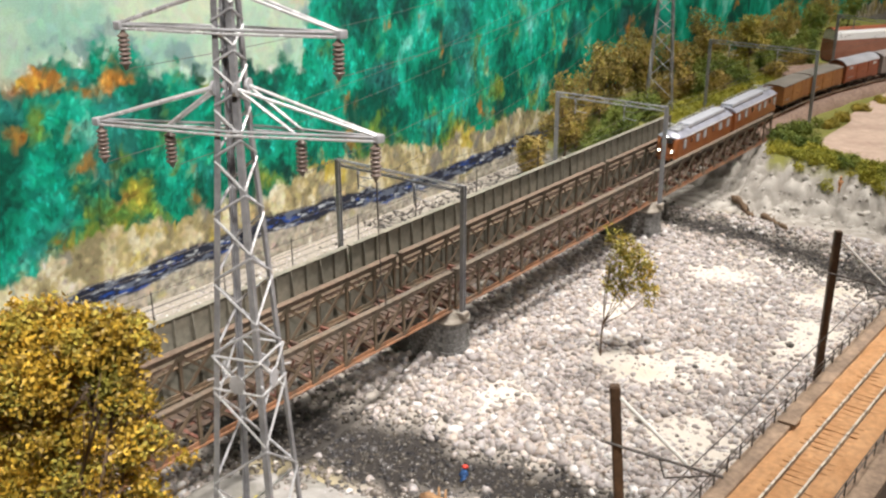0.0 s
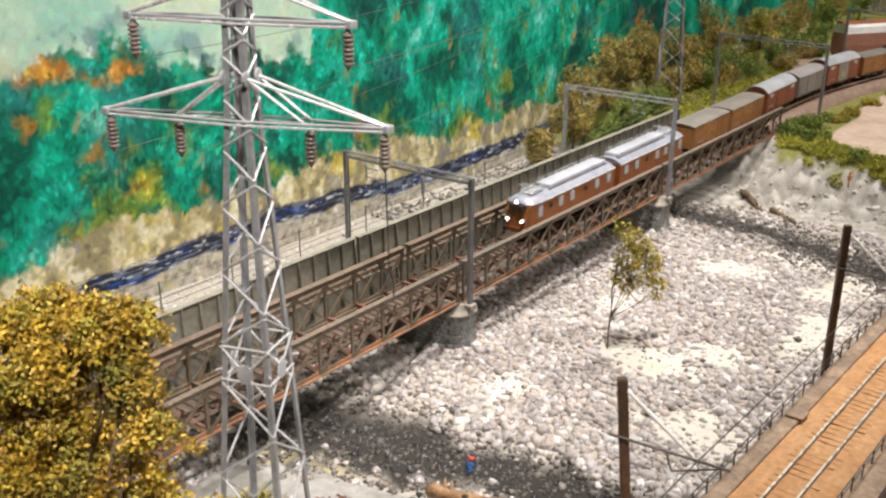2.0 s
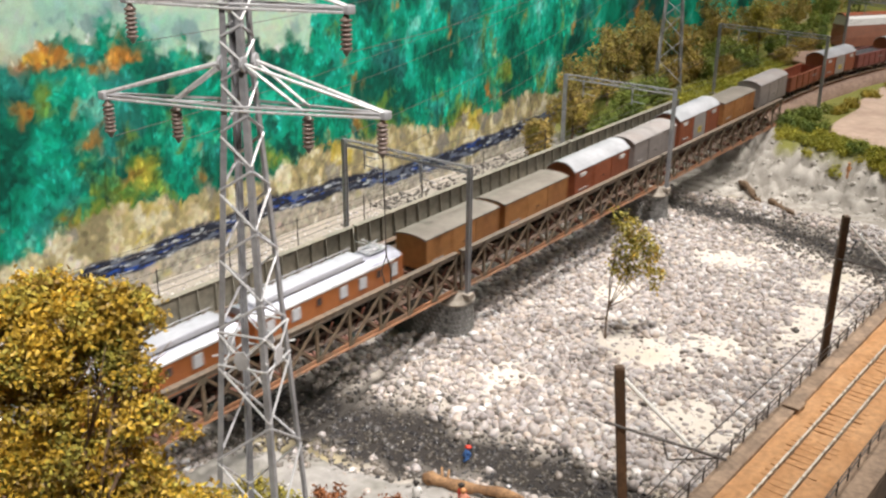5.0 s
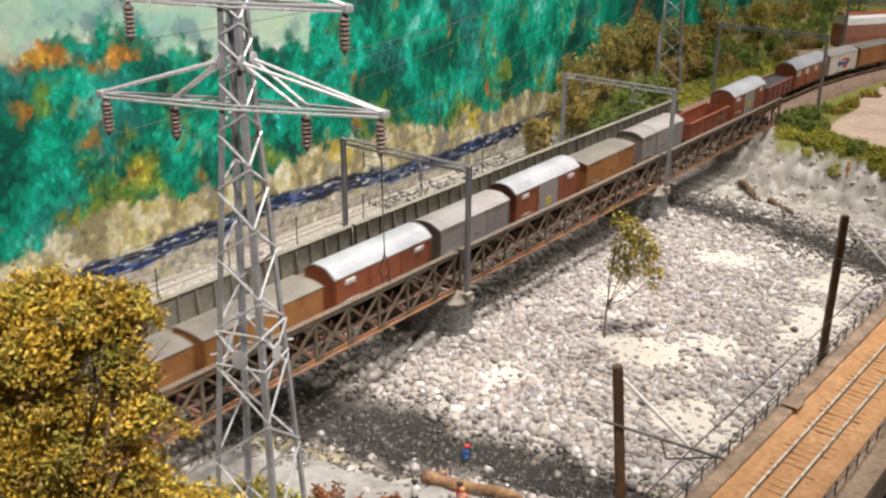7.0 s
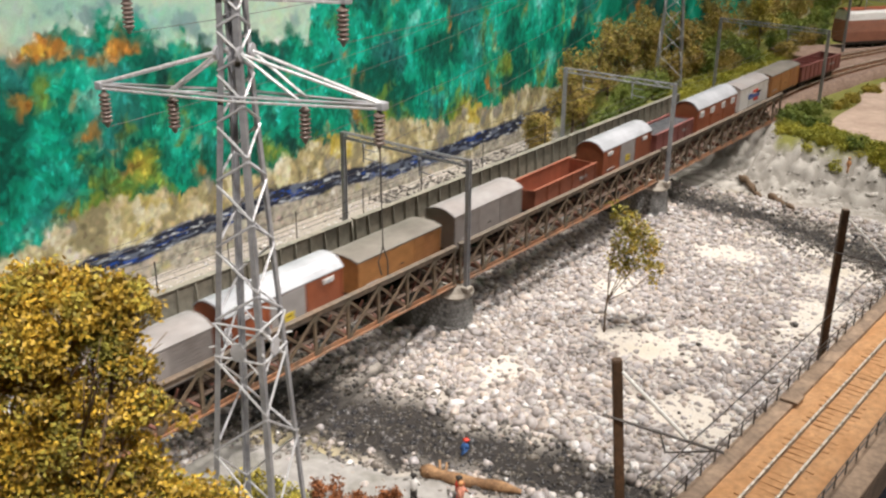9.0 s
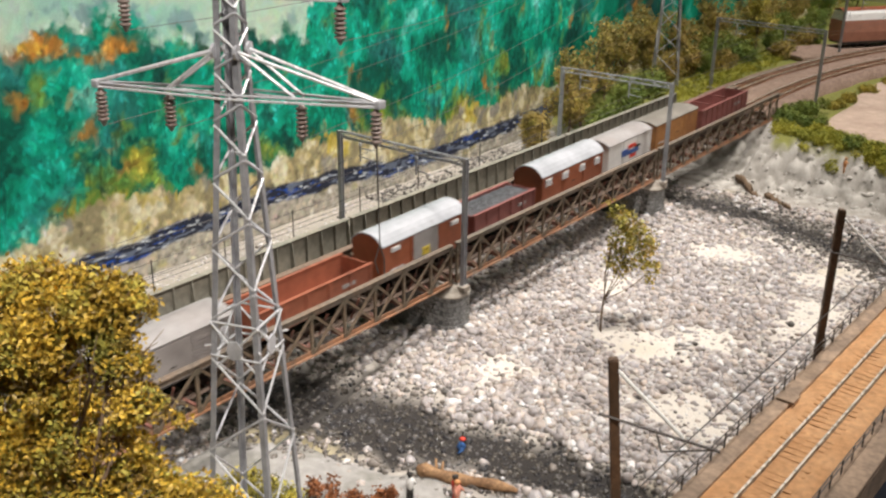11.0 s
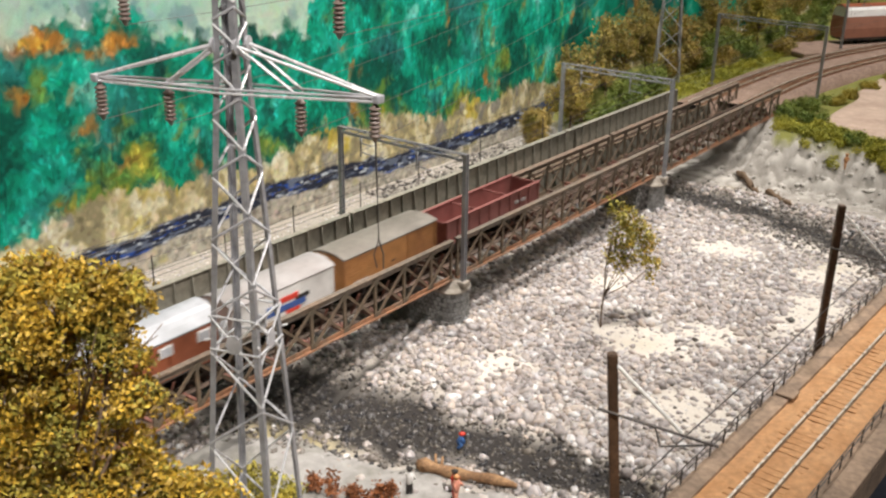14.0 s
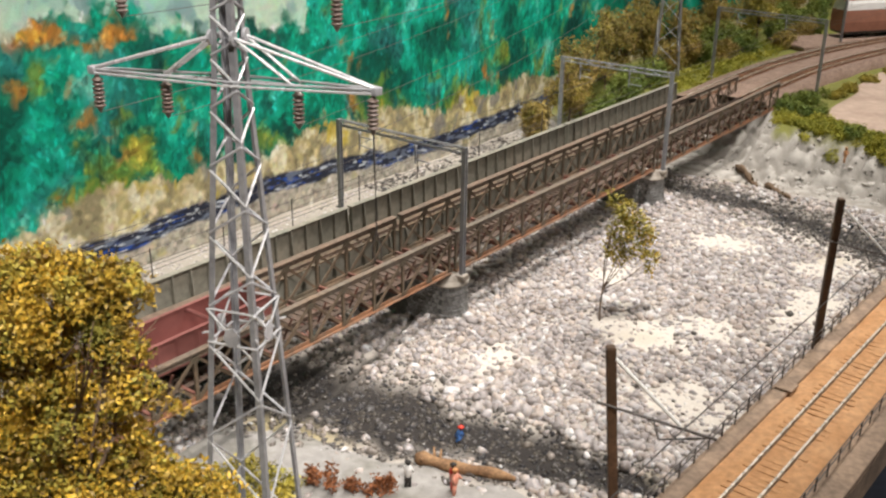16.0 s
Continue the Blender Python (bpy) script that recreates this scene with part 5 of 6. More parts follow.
# ---- foliage ----
def leaves(name, blobs, count, size, mat, parent, seed, spread=1.0, label=""):
    """Small folded leaves in clumps on the blobs' shells; blobs: (x, y, z, radius)."""
    rng = np.random.default_rng(seed)
    w = np.array([b[3] ** 2 for b in blobs])
    per = 12 if count > 9000 else 7
    which = rng.choice(len(blobs), count // per, p=w / w.sum())
    B4 = np.array(blobs)[which]
    d = rng.normal(size=(len(which), 3))
    d /= np.linalg.norm(d, axis=1)[:, None]
    rad = B4[:, 3] * np.clip(rng.normal(0.88, 0.16, len(which)), 0.2, 1.25) * spread
    knots = B4[:, :3] + d * rad[:, None] * (1, 1, 0.9)
    pts = np.repeat(knots, per, 0) + rng.normal(0, size * (1.3 if per == 7 else 1.7), (len(knots) * per, 3))
    n = len(pts)
    a = rng.normal(size=(n, 3))
    a /= np.linalg.norm(a, axis=1)[:, None]
    b = np.cross(a, rng.normal(size=(n, 3)))
    b /= np.linalg.norm(b, axis=1)[:, None]
    c = np.cross(a, b)
    s = size * rng.uniform(0.6, 1.4, n)[:, None]
    v = np.stack([pts - a * s, pts + b * s * 0.55 + c * s * 0.2, pts + a * s, pts - b * s * 0.55 + c * s * 0.2], 1).reshape(-1, 3)
    i = np.arange(n)[:, None] * 4
    f = np.concatenate([i + (0, 1, 2), i + (0, 2, 3)], 1).reshape(-1, 3)
    me = bpy.data.meshes.new(name)
    me.vertices.add(len(v)), me.vertices.foreach_set("co", v.ravel())
    me.loops.add(f.size), me.loops.foreach_set("vertex_index", f.ravel().astype(np.int32))
    me.polygons.add(len(f)), me.polygons.foreach_set("loop_start", np.arange(0, f.size, 3, dtype=np.int32))
    me.update()
    me.materials.append(M[mat])
    ob = new(name, me)
    ob.parent = parent
    if label:
        ob["label"] = label
    return ob


def limbs(parent, base, forks, r, mat="trunk"):
    """A tapered, bent trunk from base, and limbs to each fork."""
    base = Vector(base)
    top = sum((Vector(f) for f in forks), Vector()) / len(forks)
    crotch = base.lerp(top, 0.55)
    rnd = random.Random(len(forks) * 7 + int(abs(base.x) * 1000))
    bm = bmesh.new()
    mid = base.lerp(crotch, 0.5) + Vector((rnd.uniform(-1, 1), rnd.uniform(-1, 1), 0)) * r
    rod(bm, base, mid, r * 1.25, r, 7), rod(bm, mid, crotch, r, r * 0.75, 7)
    part("trunk", bm, mat, parent, smooth=True)
    for f in forks:
        f = Vector(f)
        bm = bmesh.new()
        k = crotch.lerp(f, 0.5) + Vector([rnd.uniform(-0.1, 0.1) * (f - crotch).length for _ in range(3)])
        rod(bm, crotch, k, r * 0.6, r * 0.4, 6), rod(bm, k, f, r * 0.4, r * 0.15, 6)
        for _ in range(4):
            e = k.lerp(f, rnd.uniform(0.2, 1)) + Vector([rnd.uniform(-0.16, 0.16) * (f - crotch).length for _ in range(3)])
            rod(bm, k.lerp(f, rnd.uniform(0, 0.6)), e, r * 0.22, r * 0.08, 5)
        part("limb", bm, mat, parent, smooth=True)


def tree(name, base, blobs, count, size, mat, r, label, category="tree", group="", seed=1, extra=None):
    t = thing(name, pose(*base), label, category, group)
    loc = [(x - base[0], y - base[1], z - base[2], q) for x, y, z, q in blobs]
    limbs(t, (0, 0, 0), [b[:3] for b in loc[::max(1, len(loc) // 8)]], r)
    leaves("crown", loc, count, size, mat, t, seed)
    if extra:
        leaves("crown", loc, int(count * 0.45), size * 0.9, extra, t, seed + 50, 0.85)
    return t


RIGHT, DEPTH = Vector((0.608, -0.794, 0)), Vector((0.794, 0.608, 0))


def side(a, z, r, d=0.0):
    p = Vector((-0.28, -0.123, z)) + RIGHT * a + DEPTH * d
    return (*p, r)


def clumps(masses, per, size, seed):
    """Break broad crown masses into small leaf clumps with gaps between them."""
    rnd, out = random.Random(seed), []
    for x, y, z, r in masses:
        for _ in range(max(2, int(per * (r / 0.012) ** 2))):
            d = Vector([rnd.gauss(0, 1) for _ in range(3)]).normalized() * r * rnd.uniform(0.45, 1.05)
            out.append((x + d.x, y + d.y, z + d.z, size * rnd.uniform(0.6, 1.4)))
    return out


upper = [side(-0.006, 0.1760, 0.0140, 0.006), side(0.0112, 0.1855, 0.0105), side(0.0270, 0.1830, 0.0100, -0.004), side(0.0395, 0.1820, 0.0085, 0.004), side(0.0490, 0.1790, 0.0050),
         side(0.0040, 0.1640, 0.0145, -0.008), side(0.0245, 0.1650, 0.0125, 0.006), side(0.0370, 0.1680, 0.0085), side(0.0430, 0.1575, 0.0070, -0.004), side(0.0500, 0.1530, 0.0042)]
lower = [side(0.0070, 0.1400, 0.0160, -0.004), side(0.0280, 0.1430, 0.0130, 0.004), side(0.0430, 0.1390, 0.0078, -0.006), side(0.0530, 0.1330, 0.0052), side(0.0605, 0.1270, 0.0025),
         side(-0.0075, 0.1160, 0.0160), side(0.0140, 0.1190, 0.0130, -0.006), side(0.0300, 0.1230, 0.0075), side(-0.030, 0.150, 0.022), side(-0.032, 0.105, 0.024), side(0.0420, 0.1270, 0.0070), side(0.0495, 0.1430, 0.0050), side(0.0360, 0.1130, 0.0085), side(-0.012, 0.1500, 0.0150)]
foot = (-0.285, -0.135, -0.03)
big = thing("autumn_tree", pose(*foot), "golden olive autumn tree with loose crumbly foliage", "tree")
local = [[(x - foot[0], y - foot[1], z - foot[2], r) for x, y, z, r in group] for group in (upper, lower)]
limbs(big, (0, 0, 0), [b[:3] for b in local[0]], 0.0020)
for k, (mat, count, size) in enumerate((("leaf_gold", 13500, 0.00125), ("leaf_olive", 6000, 0.00125), ("leaf_umber", 2500, 0.0012))):
    for group in local:
        leaves("crown", clumps(group, 15, 0.0036, 5 + k), count, size, mat, big, 3 + k)
bush = [side(-0.006, 0.0960, 0.0140), side(0.0165, 0.0965, 0.0110, -0.004), side(0.0350, 0.0985, 0.0080), side(0.0490, 0.0985, 0.0062), side(0.0600, 0.0935, 0.0066), side(0.072, 0.0870, 0.0085), side(0.043, 0.1000, 0.0075, 0.004),
        side(0.02, 0.078, 0.020), side(0.05, 0.078, 0.016), side(-0.01, 0.07, 0.022)]
foot = (-0.25, -0.17, -0.04)
low = thing("autumn_bush", pose(*foot), "golden olive bush growing below the tree", "bush")
local = [(x - foot[0], y - foot[1], z - foot[2], r) for x, y, z, r in bush]
limbs(low, (0, 0, 0), [b[:3] for b in local], 0.0015)
for k, (mat, count) in enumerate((("leaf_gold", 10000), ("leaf_olive", 6000), ("leaf_umber", 2000))):
    leaves("crown", clumps(local, 17, 0.0036, 15 + k), count, 0.0014, mat, low, 13 + k)

# thin young tree on the gravel
thin = thing("young_tree", pose(0.258, -0.101, -0.047), "thin young tree with sparse olive leaves", "tree")
bm = bmesh.new()
tp = [Vector((0, 0, 0)), Vector((-0.001, 0, 0.018)), Vector((0.002, 0, 0.034)), Vector((0.0, 0, 0.055)), Vector((0.004, -0.002, 0.085))]
for a, b, r in zip(tp, tp[1:], (0.0009, 0.0008, 0.0006, 0.0005)):
    rod(bm, a, b, r, r * 0.85, 6)
part("trunk", bm, "trunk", thin, smooth=True)
forks = ((0.030, -0.014, 0.068), (0.018, -0.010, 0.080), (0.045, -0.022, 0.050), (0.010, 0, 0.095), (0.030, -0.016, 0.085))
for f in forks:
    f = Vector(f)
    bm = rod(bmesh.new(), (0.0005, 0, 0.030), Vector((0.0005, 0, 0.03)).lerp(f, 0.55) + Vector((0, 0, -0.004)), 0.0005, 0.0004, 5)
    rod(bm, Vector((0.0005, 0, 0.03)).lerp(f, 0.55) + Vector((0, 0, -0.004)), f, 0.0004, 0.0002, 5)
    part("limb", bm, "trunk", thin, smooth=True)
tb = [(0.002, -0.001, 0.118, 0.004), (0.010, -0.004, 0.106, 0.009), (0.022, -0.010, 0.097, 0.011), (0.034, -0.016, 0.083, 0.010), (0.014, -0.006, 0.083, 0.011), (0.008, -0.002, 0.068, 0.009),
      (0.024, -0.012, 0.066, 0.010), (0.042, -0.020, 0.071, 0.007), (0.048, -0.024, 0.052, 0.006), (0.042, -0.022, 0.043, 0.004), (0.016, -0.008, 0.055, 0.006), (0.036, -0.02, 0.056, 0.005)]
leaves("crown", tb, 2200, 0.0015, "leaf_olive", thin, 9)
leaves("crown", tb, 500, 0.0015, "leaf_gold", thin, 10)

# wood behind the bridge end
wood = [((0.76, 0.235, -0.03), 0.085, 0.030, "leaf_brown"), ((0.82, 0.25, -0.03), 0.125, 0.034, "leaf_brown"), ((0.90, 0.255, -0.02), 0.130, 0.034, "leaf_brown"), ((0.97, 0.26, -0.01), 0.12, 0.034, "leaf_brown"),
        ((0.70, 0.255, -0.04), 0.045, 0.024, "leaf_brown"), ((0.86, 0.20, -0.02), 0.055, 0.026, "leaf_green"), ((0.78, 0.20, -0.03), 0.035, 0.022, "leaf_green"), ((1.06, 0.27, 0.0), 0.105, 0.032, "leaf_brown"),
        ((1.16, 0.275, 0.0), 0.09, 0.034, "leaf_brown"), ((1.27, 0.265, 0.0), 0.11, 0.030, "leaf_brown"), ((1.24, 0.235, 0.0), 0.045, 0.028, "leaf_green"), ((1.36, 0.26, 0.0), 0.085, 0.030, "leaf_brown"),
        ((1.32, 0.225, 0.0), 0.035, 0.026, "leaf_green"), ((1.42, 0.22, 0.0), 0.10, 0.022, "leaf_olive"), ((1.50, 0.26, 0.0), 0.08, 0.034, "leaf_brown"), ((1.62, 0.27, 0.0), 0.08, 0.036, "leaf_brown"), ((1.02, 0.215, 0.0), 0.045, 0.024, "leaf_brown"),
        ((1.12, 0.225, 0.0), 0.04, 0.024, "leaf_brown"), ((1.74, 0.26, 0.0), 0.09, 0.036, "leaf_brown"), ((1.88, 0.25, 0.0), 0.08, 0.040, "leaf_green"), ((2.02, 0.27, 0.0), 0.10, 0.040, "leaf_brown"), ((2.2, 0.26, 0.0), 0.09, 0.042, "leaf_green"),
        ((1.55, 0.205, 0.0), 0.05, 0.026, "leaf_green"), ((1.68, 0.20, 0.0), 0.05, 0.030, "leaf_green"), ((1.46, 0.195, 0.0), 0.03, 0.020, "leaf_green"), ((1.16, 0.205, 0.0), 0.03, 0.020, "leaf_green"), ((0.93, 0.20, -0.01), 0.04, 0.024, "leaf_green"), ((1.30, 0.185, 0.0), 0.025, 0.022, "leaf_green"), ((1.40, 0.165, 0.0), 0.025, 0.020, "leaf_brown"), ((1.52, 0.165, 0.0), 0.03, 0.022, "leaf_brown"),
        ((1.60, 0.17, 0.0), 0.035, 0.024, "leaf_green"), ((1.22, 0.20, 0.0), 0.025, 0.020, "leaf_brown")]
for i, (b, h, r, mat) in enumerate(wood):
    rnd = random.Random(i)
    bl = [(b[0] + rnd.uniform(-0.9, 0.9) * r, b[1] + rnd.uniform(-0.5, 0.5) * r, b[2] + h * f, r * rnd.uniform(0.55, 0.8)) for f in (0.35, 0.5, 0.65, 0.8, 0.95, 0.6)]
    tree("woodland_tree" if h > 0.06 else "woodland_bush", b, clumps(bl, 2.4, 0.0105, i) if h > 0.06 else bl, 4200, 0.0018, mat, 0.0018, "brown-gold foam tree at the edge of the wood" if h > 0.06 else "low olive-green bush at the edge of the wood",
         "tree" if h > 0.06 else "bush", "trees of the wood" if h > 0.06 else "bushes of the wood", seed=20 + i, extra="leaf_olive" if mat == "leaf_brown" else None)

# bushes and turf by the field
for i, (x, y, h, r, mat) in enumerate(((0.945, -0.012, 0.015, 0.015, "leaf_green"), (0.97, -0.026, 0.017, 0.017, "leaf_green"), (1.00, -0.036, 0.016, 0.016, "leaf_green"), (0.925, -0.035, 0.012, 0.014, "leaf_green"), (0.925, -0.062, 0.010, 0.014, "leaf_green"),
                                       (0.895, -0.080, 0.006, 0.014, "leaf_moss"), (0.872, -0.105, 0.005, 0.014, "leaf_moss"), (0.86, -0.135, 0.005, 0.014, "leaf_green"), (0.85, -0.17, 0.005, 0.015, "leaf_moss"), (0.845, -0.21, 0.005, 0.015, "leaf_moss"),
                                       (1.06, -0.044, 0.008, 0.012, "leaf_olive"), (1.12, -0.050, 0.008, 0.012, "leaf_olive"), (1.20, -0.055, 0.008, 0.013, "leaf_olive"), (1.28, -0.066, 0.008, 0.014, "leaf_olive"), (1.36, -0.085, 0.008, 0.015, "leaf_olive"))):
    z = bed_height(x, y)
    rnd = random.Random(60 + i)
    bl = [(x + rnd.uniform(-1, 1) * r, y + rnd.uniform(-0.7, 0.7) * r, z + h * rnd.uniform(0.3, 0.9), r * rnd.uniform(0.4, 0.65)) for _ in range(6)]
    tree("field_bush", (x, y, z - 0.004), bl, 2200, 0.0015, mat, 0.0012, "low green bush on the bank by the field", "bush", "bushes by the field", seed=70 + i)


def turf(name, spots, size, mat, label, seed, per=14):
    rng = np.random.default_rng(seed)
    bl = [(x, y, bed_height(x, y) + 0.003, r) for x, y, r in spots]
    holder = leaves(name, bl, len(bl) * per * 7, size, mat, None, seed)
    return tagged(holder, label, "grass", kind="stuff")


rng = np.random.default_rng(21)
turf("bank_turf", [(0.865 + 0.25 * max(-0.1, y + 0.09) + rng.normal(0, 0.018), y, 0.006) for y in rng.uniform(-0.27, -0.02, 170)], 0.0014, "leaf_moss", "olive turf on the river bank", 31, 30)
turf("line_turf", [(x, 0.145 + rng.uniform(0, 0.06), 0.007) for x in rng.uniform(0.93, 1.5, 220)], 0.0015, "leaf_moss", "yellow-green turf beside the track", 32, 15)
turf("verge_turf", [(rng.uniform(-0.135, -0.085), rng.uniform(-0.075, -0.02), 0.006) for _ in range(40)], 0.0016, "leaf_olive", "olive turf beside the dusty path", 33)

# pale path at the near bank
vs, fs = sheet(-0.30, 0.0, -0.20, 0.02, 70, 60, lambda x, y: bed_height(x, y) + 0.0030 - 0.004 * max(0.0, min(1.5, (x + 0.045 + 0.30 * (y + 0.09)) * 30 + 1.2 * noise.noise(Vector((x * 30, y * 30, 0))))))
tagged(new("path", mesh_of("path", vs, fs, "dust")), "pale dusty path along the river bank", "path", kind="structure")


# ---- driftwood, stones, shrubs ----
def driftwood(a, b, r, label, seed, stubs=3, bark="log"):
    rnd = random.Random(seed)
    a, b = Vector(a), Vector(b)
    d = thing("driftwood_log", Matrix.Translation(a), label, "log", "driftwood")
    bm = bmesh.new()
    n, m = 14, 10
    rings = []
    s = (b - a).normalized().orthogonal().normalized()
    t = (b - a).normalized().cross(s)
    for k in range(n + 1):
        f = k / n
        c = (b - a) * f + Vector((0, 0, 0.0008 * math.sin(f * 9 + seed))) + t * 0.001 * math.sin(f * 5)
        q = r * (1.15 - 0.45 * f) * (1 + 0.18 * math.sin(f * 17 + seed)) * (0.55 if k in (0, n) else 1)
        rings.append([bm.verts.new(c + (s * math.cos(6.283 * j / m) + t * math.sin(6.283 * j / m)) * q * rnd.uniform(0.88, 1.12)) for j in range(m)])
    for p, q in zip(rings, rings[1:]):
        for j in range(m):
            bm.faces.new((p[j], p[(j + 1) % m], q[(j + 1) % m], q[j]))
    bm.faces.new(rings[0][::-1]), bm.faces.new(rings[-1])
    part("stem", bm, bark, d, smooth=True)
    for k in range(stubs):
        f = rnd.uniform(0.05, 0.95)
        p = (b - a) * f
        part("stub", rod(bmesh.new(), p, p + Vector((rnd.uniform(-1, 1), rnd.uniform(-1, 1), rnd.uniform(0.2, 1))).normalized() * r * 2.4, r * 0.4, r * 0.15, 6), bark, d, smooth=True)


driftwood((-0.014, -0.112, -0.0435), (0.010, -0.178, -0.0445), 0.0042, "brown barked driftwood log lying at the water", 1)
driftwood((0.775, -0.015, -0.043), (0.712, -0.068, -0.0445), 0.004, "weathered forked driftwood lying on the gravel", 4, 4, "trunk")
driftwood((0.720, -0.075, -0.043), (0.690, -0.118, -0.045), 0.0035, "weathered driftwood branch lying on the gravel", 6, 4, "trunk")
for i, (x, y, r, hgt) in enumerate(((-0.073, -0.090, 0.006, 0.014), (-0.066, -0.103, 0.005, 0.009), (-0.058, -0.114, 0.006, 0.008), (-0.052, -0.123, 0.005, 0.012), (-0.078, -0.08, 0.004, 0.012))):
    z = bed_height(x, y)
    bl = [(x + random.Random(i * 9 + k).uniform(-1, 1) * r, y + random.Random(i * 5 + k).uniform(-1, 1) * r, z + hgt * (0.6 + 0.2 * k), r * 0.55) for k in range(3)]
    tree("dry_shrub", (x, y, z - 0.001), bl, 260, 0.0014, "leaf_red", 0.0007, "small rust-red dry shrub by the path", "shrub", "dry shrubs", seed=120 + i)


# ---- little model figures, each a plain painted shape ----
def figurine(x, y, turn, mats, label, lean=0.0):
    """legs, body, arm and head as one mesh, in up to three paints."""
    bm = bmesh.new()

    def add(fn, slot):
        n0 = len(bm.faces)
        fn()
        bm.faces.ensure_lookup_table()
        for f in bm.faces[n0:]:
            f.material_index = slot

    add(lambda: (rod(bm, (-0.0012, 0, 0), (-0.0010, 0, 0.0085), 0.0011, 0.0013, 8), rod(bm, (0.0012, 0.0006, 0), (0.0010, 0, 0.0085), 0.0011, 0.0013, 8)), 0)
    add(lambda: lathe(bm, [(0.0018, 0.008), (0.0023, 0.010), (0.0026, 0.0135), (0.0022, 0.0155), (0.0010, 0.0165)], (0, 0, 0), 10), 1)
    add(lambda: (rod(bm, (-0.0024, 0, 0.0150), (-0.0034, -0.0015, 0.0105), 0.0008, 0.0007, 6), rod(bm, (0.0024, 0, 0.0150), (0.0030, -0.0035, 0.0118), 0.0008, 0.0007, 6)), 1)
    add(lambda: lathe(bm, [(0.0006, 0.0162), (0.0014, 0.0174), (0.0015, 0.0188), (0.0024, 0.0192), (0.0012, 0.0202), (0.0004, 0.0206)], (0, 0, 0), 10), 2)
    ob = new("figurine", finish(bm, "figurine", mats, True))
    ob.matrix_basis = pose(x, y, bed_height(x, y) + 0.0025, lean, 0, turn)
    return tagged(ob, label, "figurine", "figurines on the river bank")


bm = bmesh.new()
rod(bm, (-0.0015, -0.001, 0.0008), (-0.0010, 0.0028, 0.0040), 0.0009, 0.0010, 8), rod(bm, (0.0015, -0.001, 0.0008), (0.0010, 0.0028, 0.0040), 0.0009, 0.0010, 8)
rod(bm, (-0.0010, 0.0028, 0.0040), (-0.0006, -0.0006, 0.0052), 0.0010, 0.0012, 8), rod(bm, (0.0010, 0.0028, 0.0040), (0.0006, -0.0006, 0.0052), 0.0010, 0.0012, 8)
rod(bm, (0, -0.0006, 0.0046), (0, 0.0016, 0.0100), 0.0019, 0.0015, 10)
rod(bm, (-0.0016, 0.0014, 0.0094), (-0.0008, 0.0040, 0.0052), 0.0007, 0.0006, 6), rod(bm, (0.0016, 0.0014, 0.0094), (0.0008, 0.0040, 0.0052), 0.0007, 0.0006, 6)
n0 = len(bm.faces)
lathe(bm, [(0.0006, 0.0098), (0.0013, 0.0108), (0.0013, 0.0118), (0.0027, 0.0121), (0.0013, 0.0129), (0.0004, 0.0132)], (0, 0.0020, 0), 10)
bm.faces.ensure_lookup_table()
for f in bm.faces[n0:]:
    f.material_index = 1
crouched = new("figurine", finish(bm, "figurine", ["figblue", "red"], True))
crouched.matrix_basis = pose(0.0245, -0.119, bed_height(0.0245, -0.119) + 0.003, 0, 0, 210)
tagged(crouched, "tiny crouching painted figurine in blue with an orange hat", "figurine", "figurines on the river bank")
figurine(-0.028, -0.156, 10, ["figpink", "figpink", "skin"], "tiny painted figurine in pink with a tan hat")
figurine(-0.024, -0.1515, 40, ["red", "red", "frameblack"], "tiny painted figurine in red beside the log")
figurine(-0.040, -0.127, 120, ["frameblack", "white", "frameblack"], "tiny painted figurine with white top and dark legs")
figurine(0.802, -0.142, 0, ["skin", "skin", "skin"], "tiny painted figurine in orange on the gravel")

# wire fence behind the bridges
fence = thing("wire_fence", pose(0, 0, 0), "thin wire fence on slim posts behind the bridge", "fence")
pts = [Vector((x, 0.150, 0)) for x in (-0.14, -0.078, -0.024, 0.05, 0.13, 0.22, 0.31, 0.42, 0.55)]
for q in pts:
    part("post", rod(bmesh.new(), q + Vector((0, 0, -0.055)), q + Vector((0, 0, 0.045)), 0.0006, n=6), "wire", fence)
for z in (0.043, 0.030):
    part("strand", wire(bmesh.new(), [q + Vector((0, 0, z)) for q in pts], 0.0003, 4), "wire", fence)


# ---- the train ----
def section(bm, prof, x0, x1, caps=True):
    """Extrude a profile of (y, z) along x."""
    a = [bm.verts.new((x0, y, z)) for y, z in prof]
    b = [bm.verts.new((x1, y, z)) for y, z in prof]
    n = len(prof)
    for k in range(n):
        bm.faces.new((a[k], b[k], b[(k + 1) % n], a[(k + 1) % n]))
    if caps:
        bm.faces.new(a), bm.faces.new(b[::-1])
    bmesh.ops.recalc_face_normals(bm, faces=bm.faces)
    return bm


def arch(w, z, rise, n=10, thick=0.0):
    out = []
    for k in range(n + 1):
        f = -1 + 2 * k / n
        out.append((w * f, z + rise * (1 - abs(f) ** 2.4)))
    return out


W = 0.0162


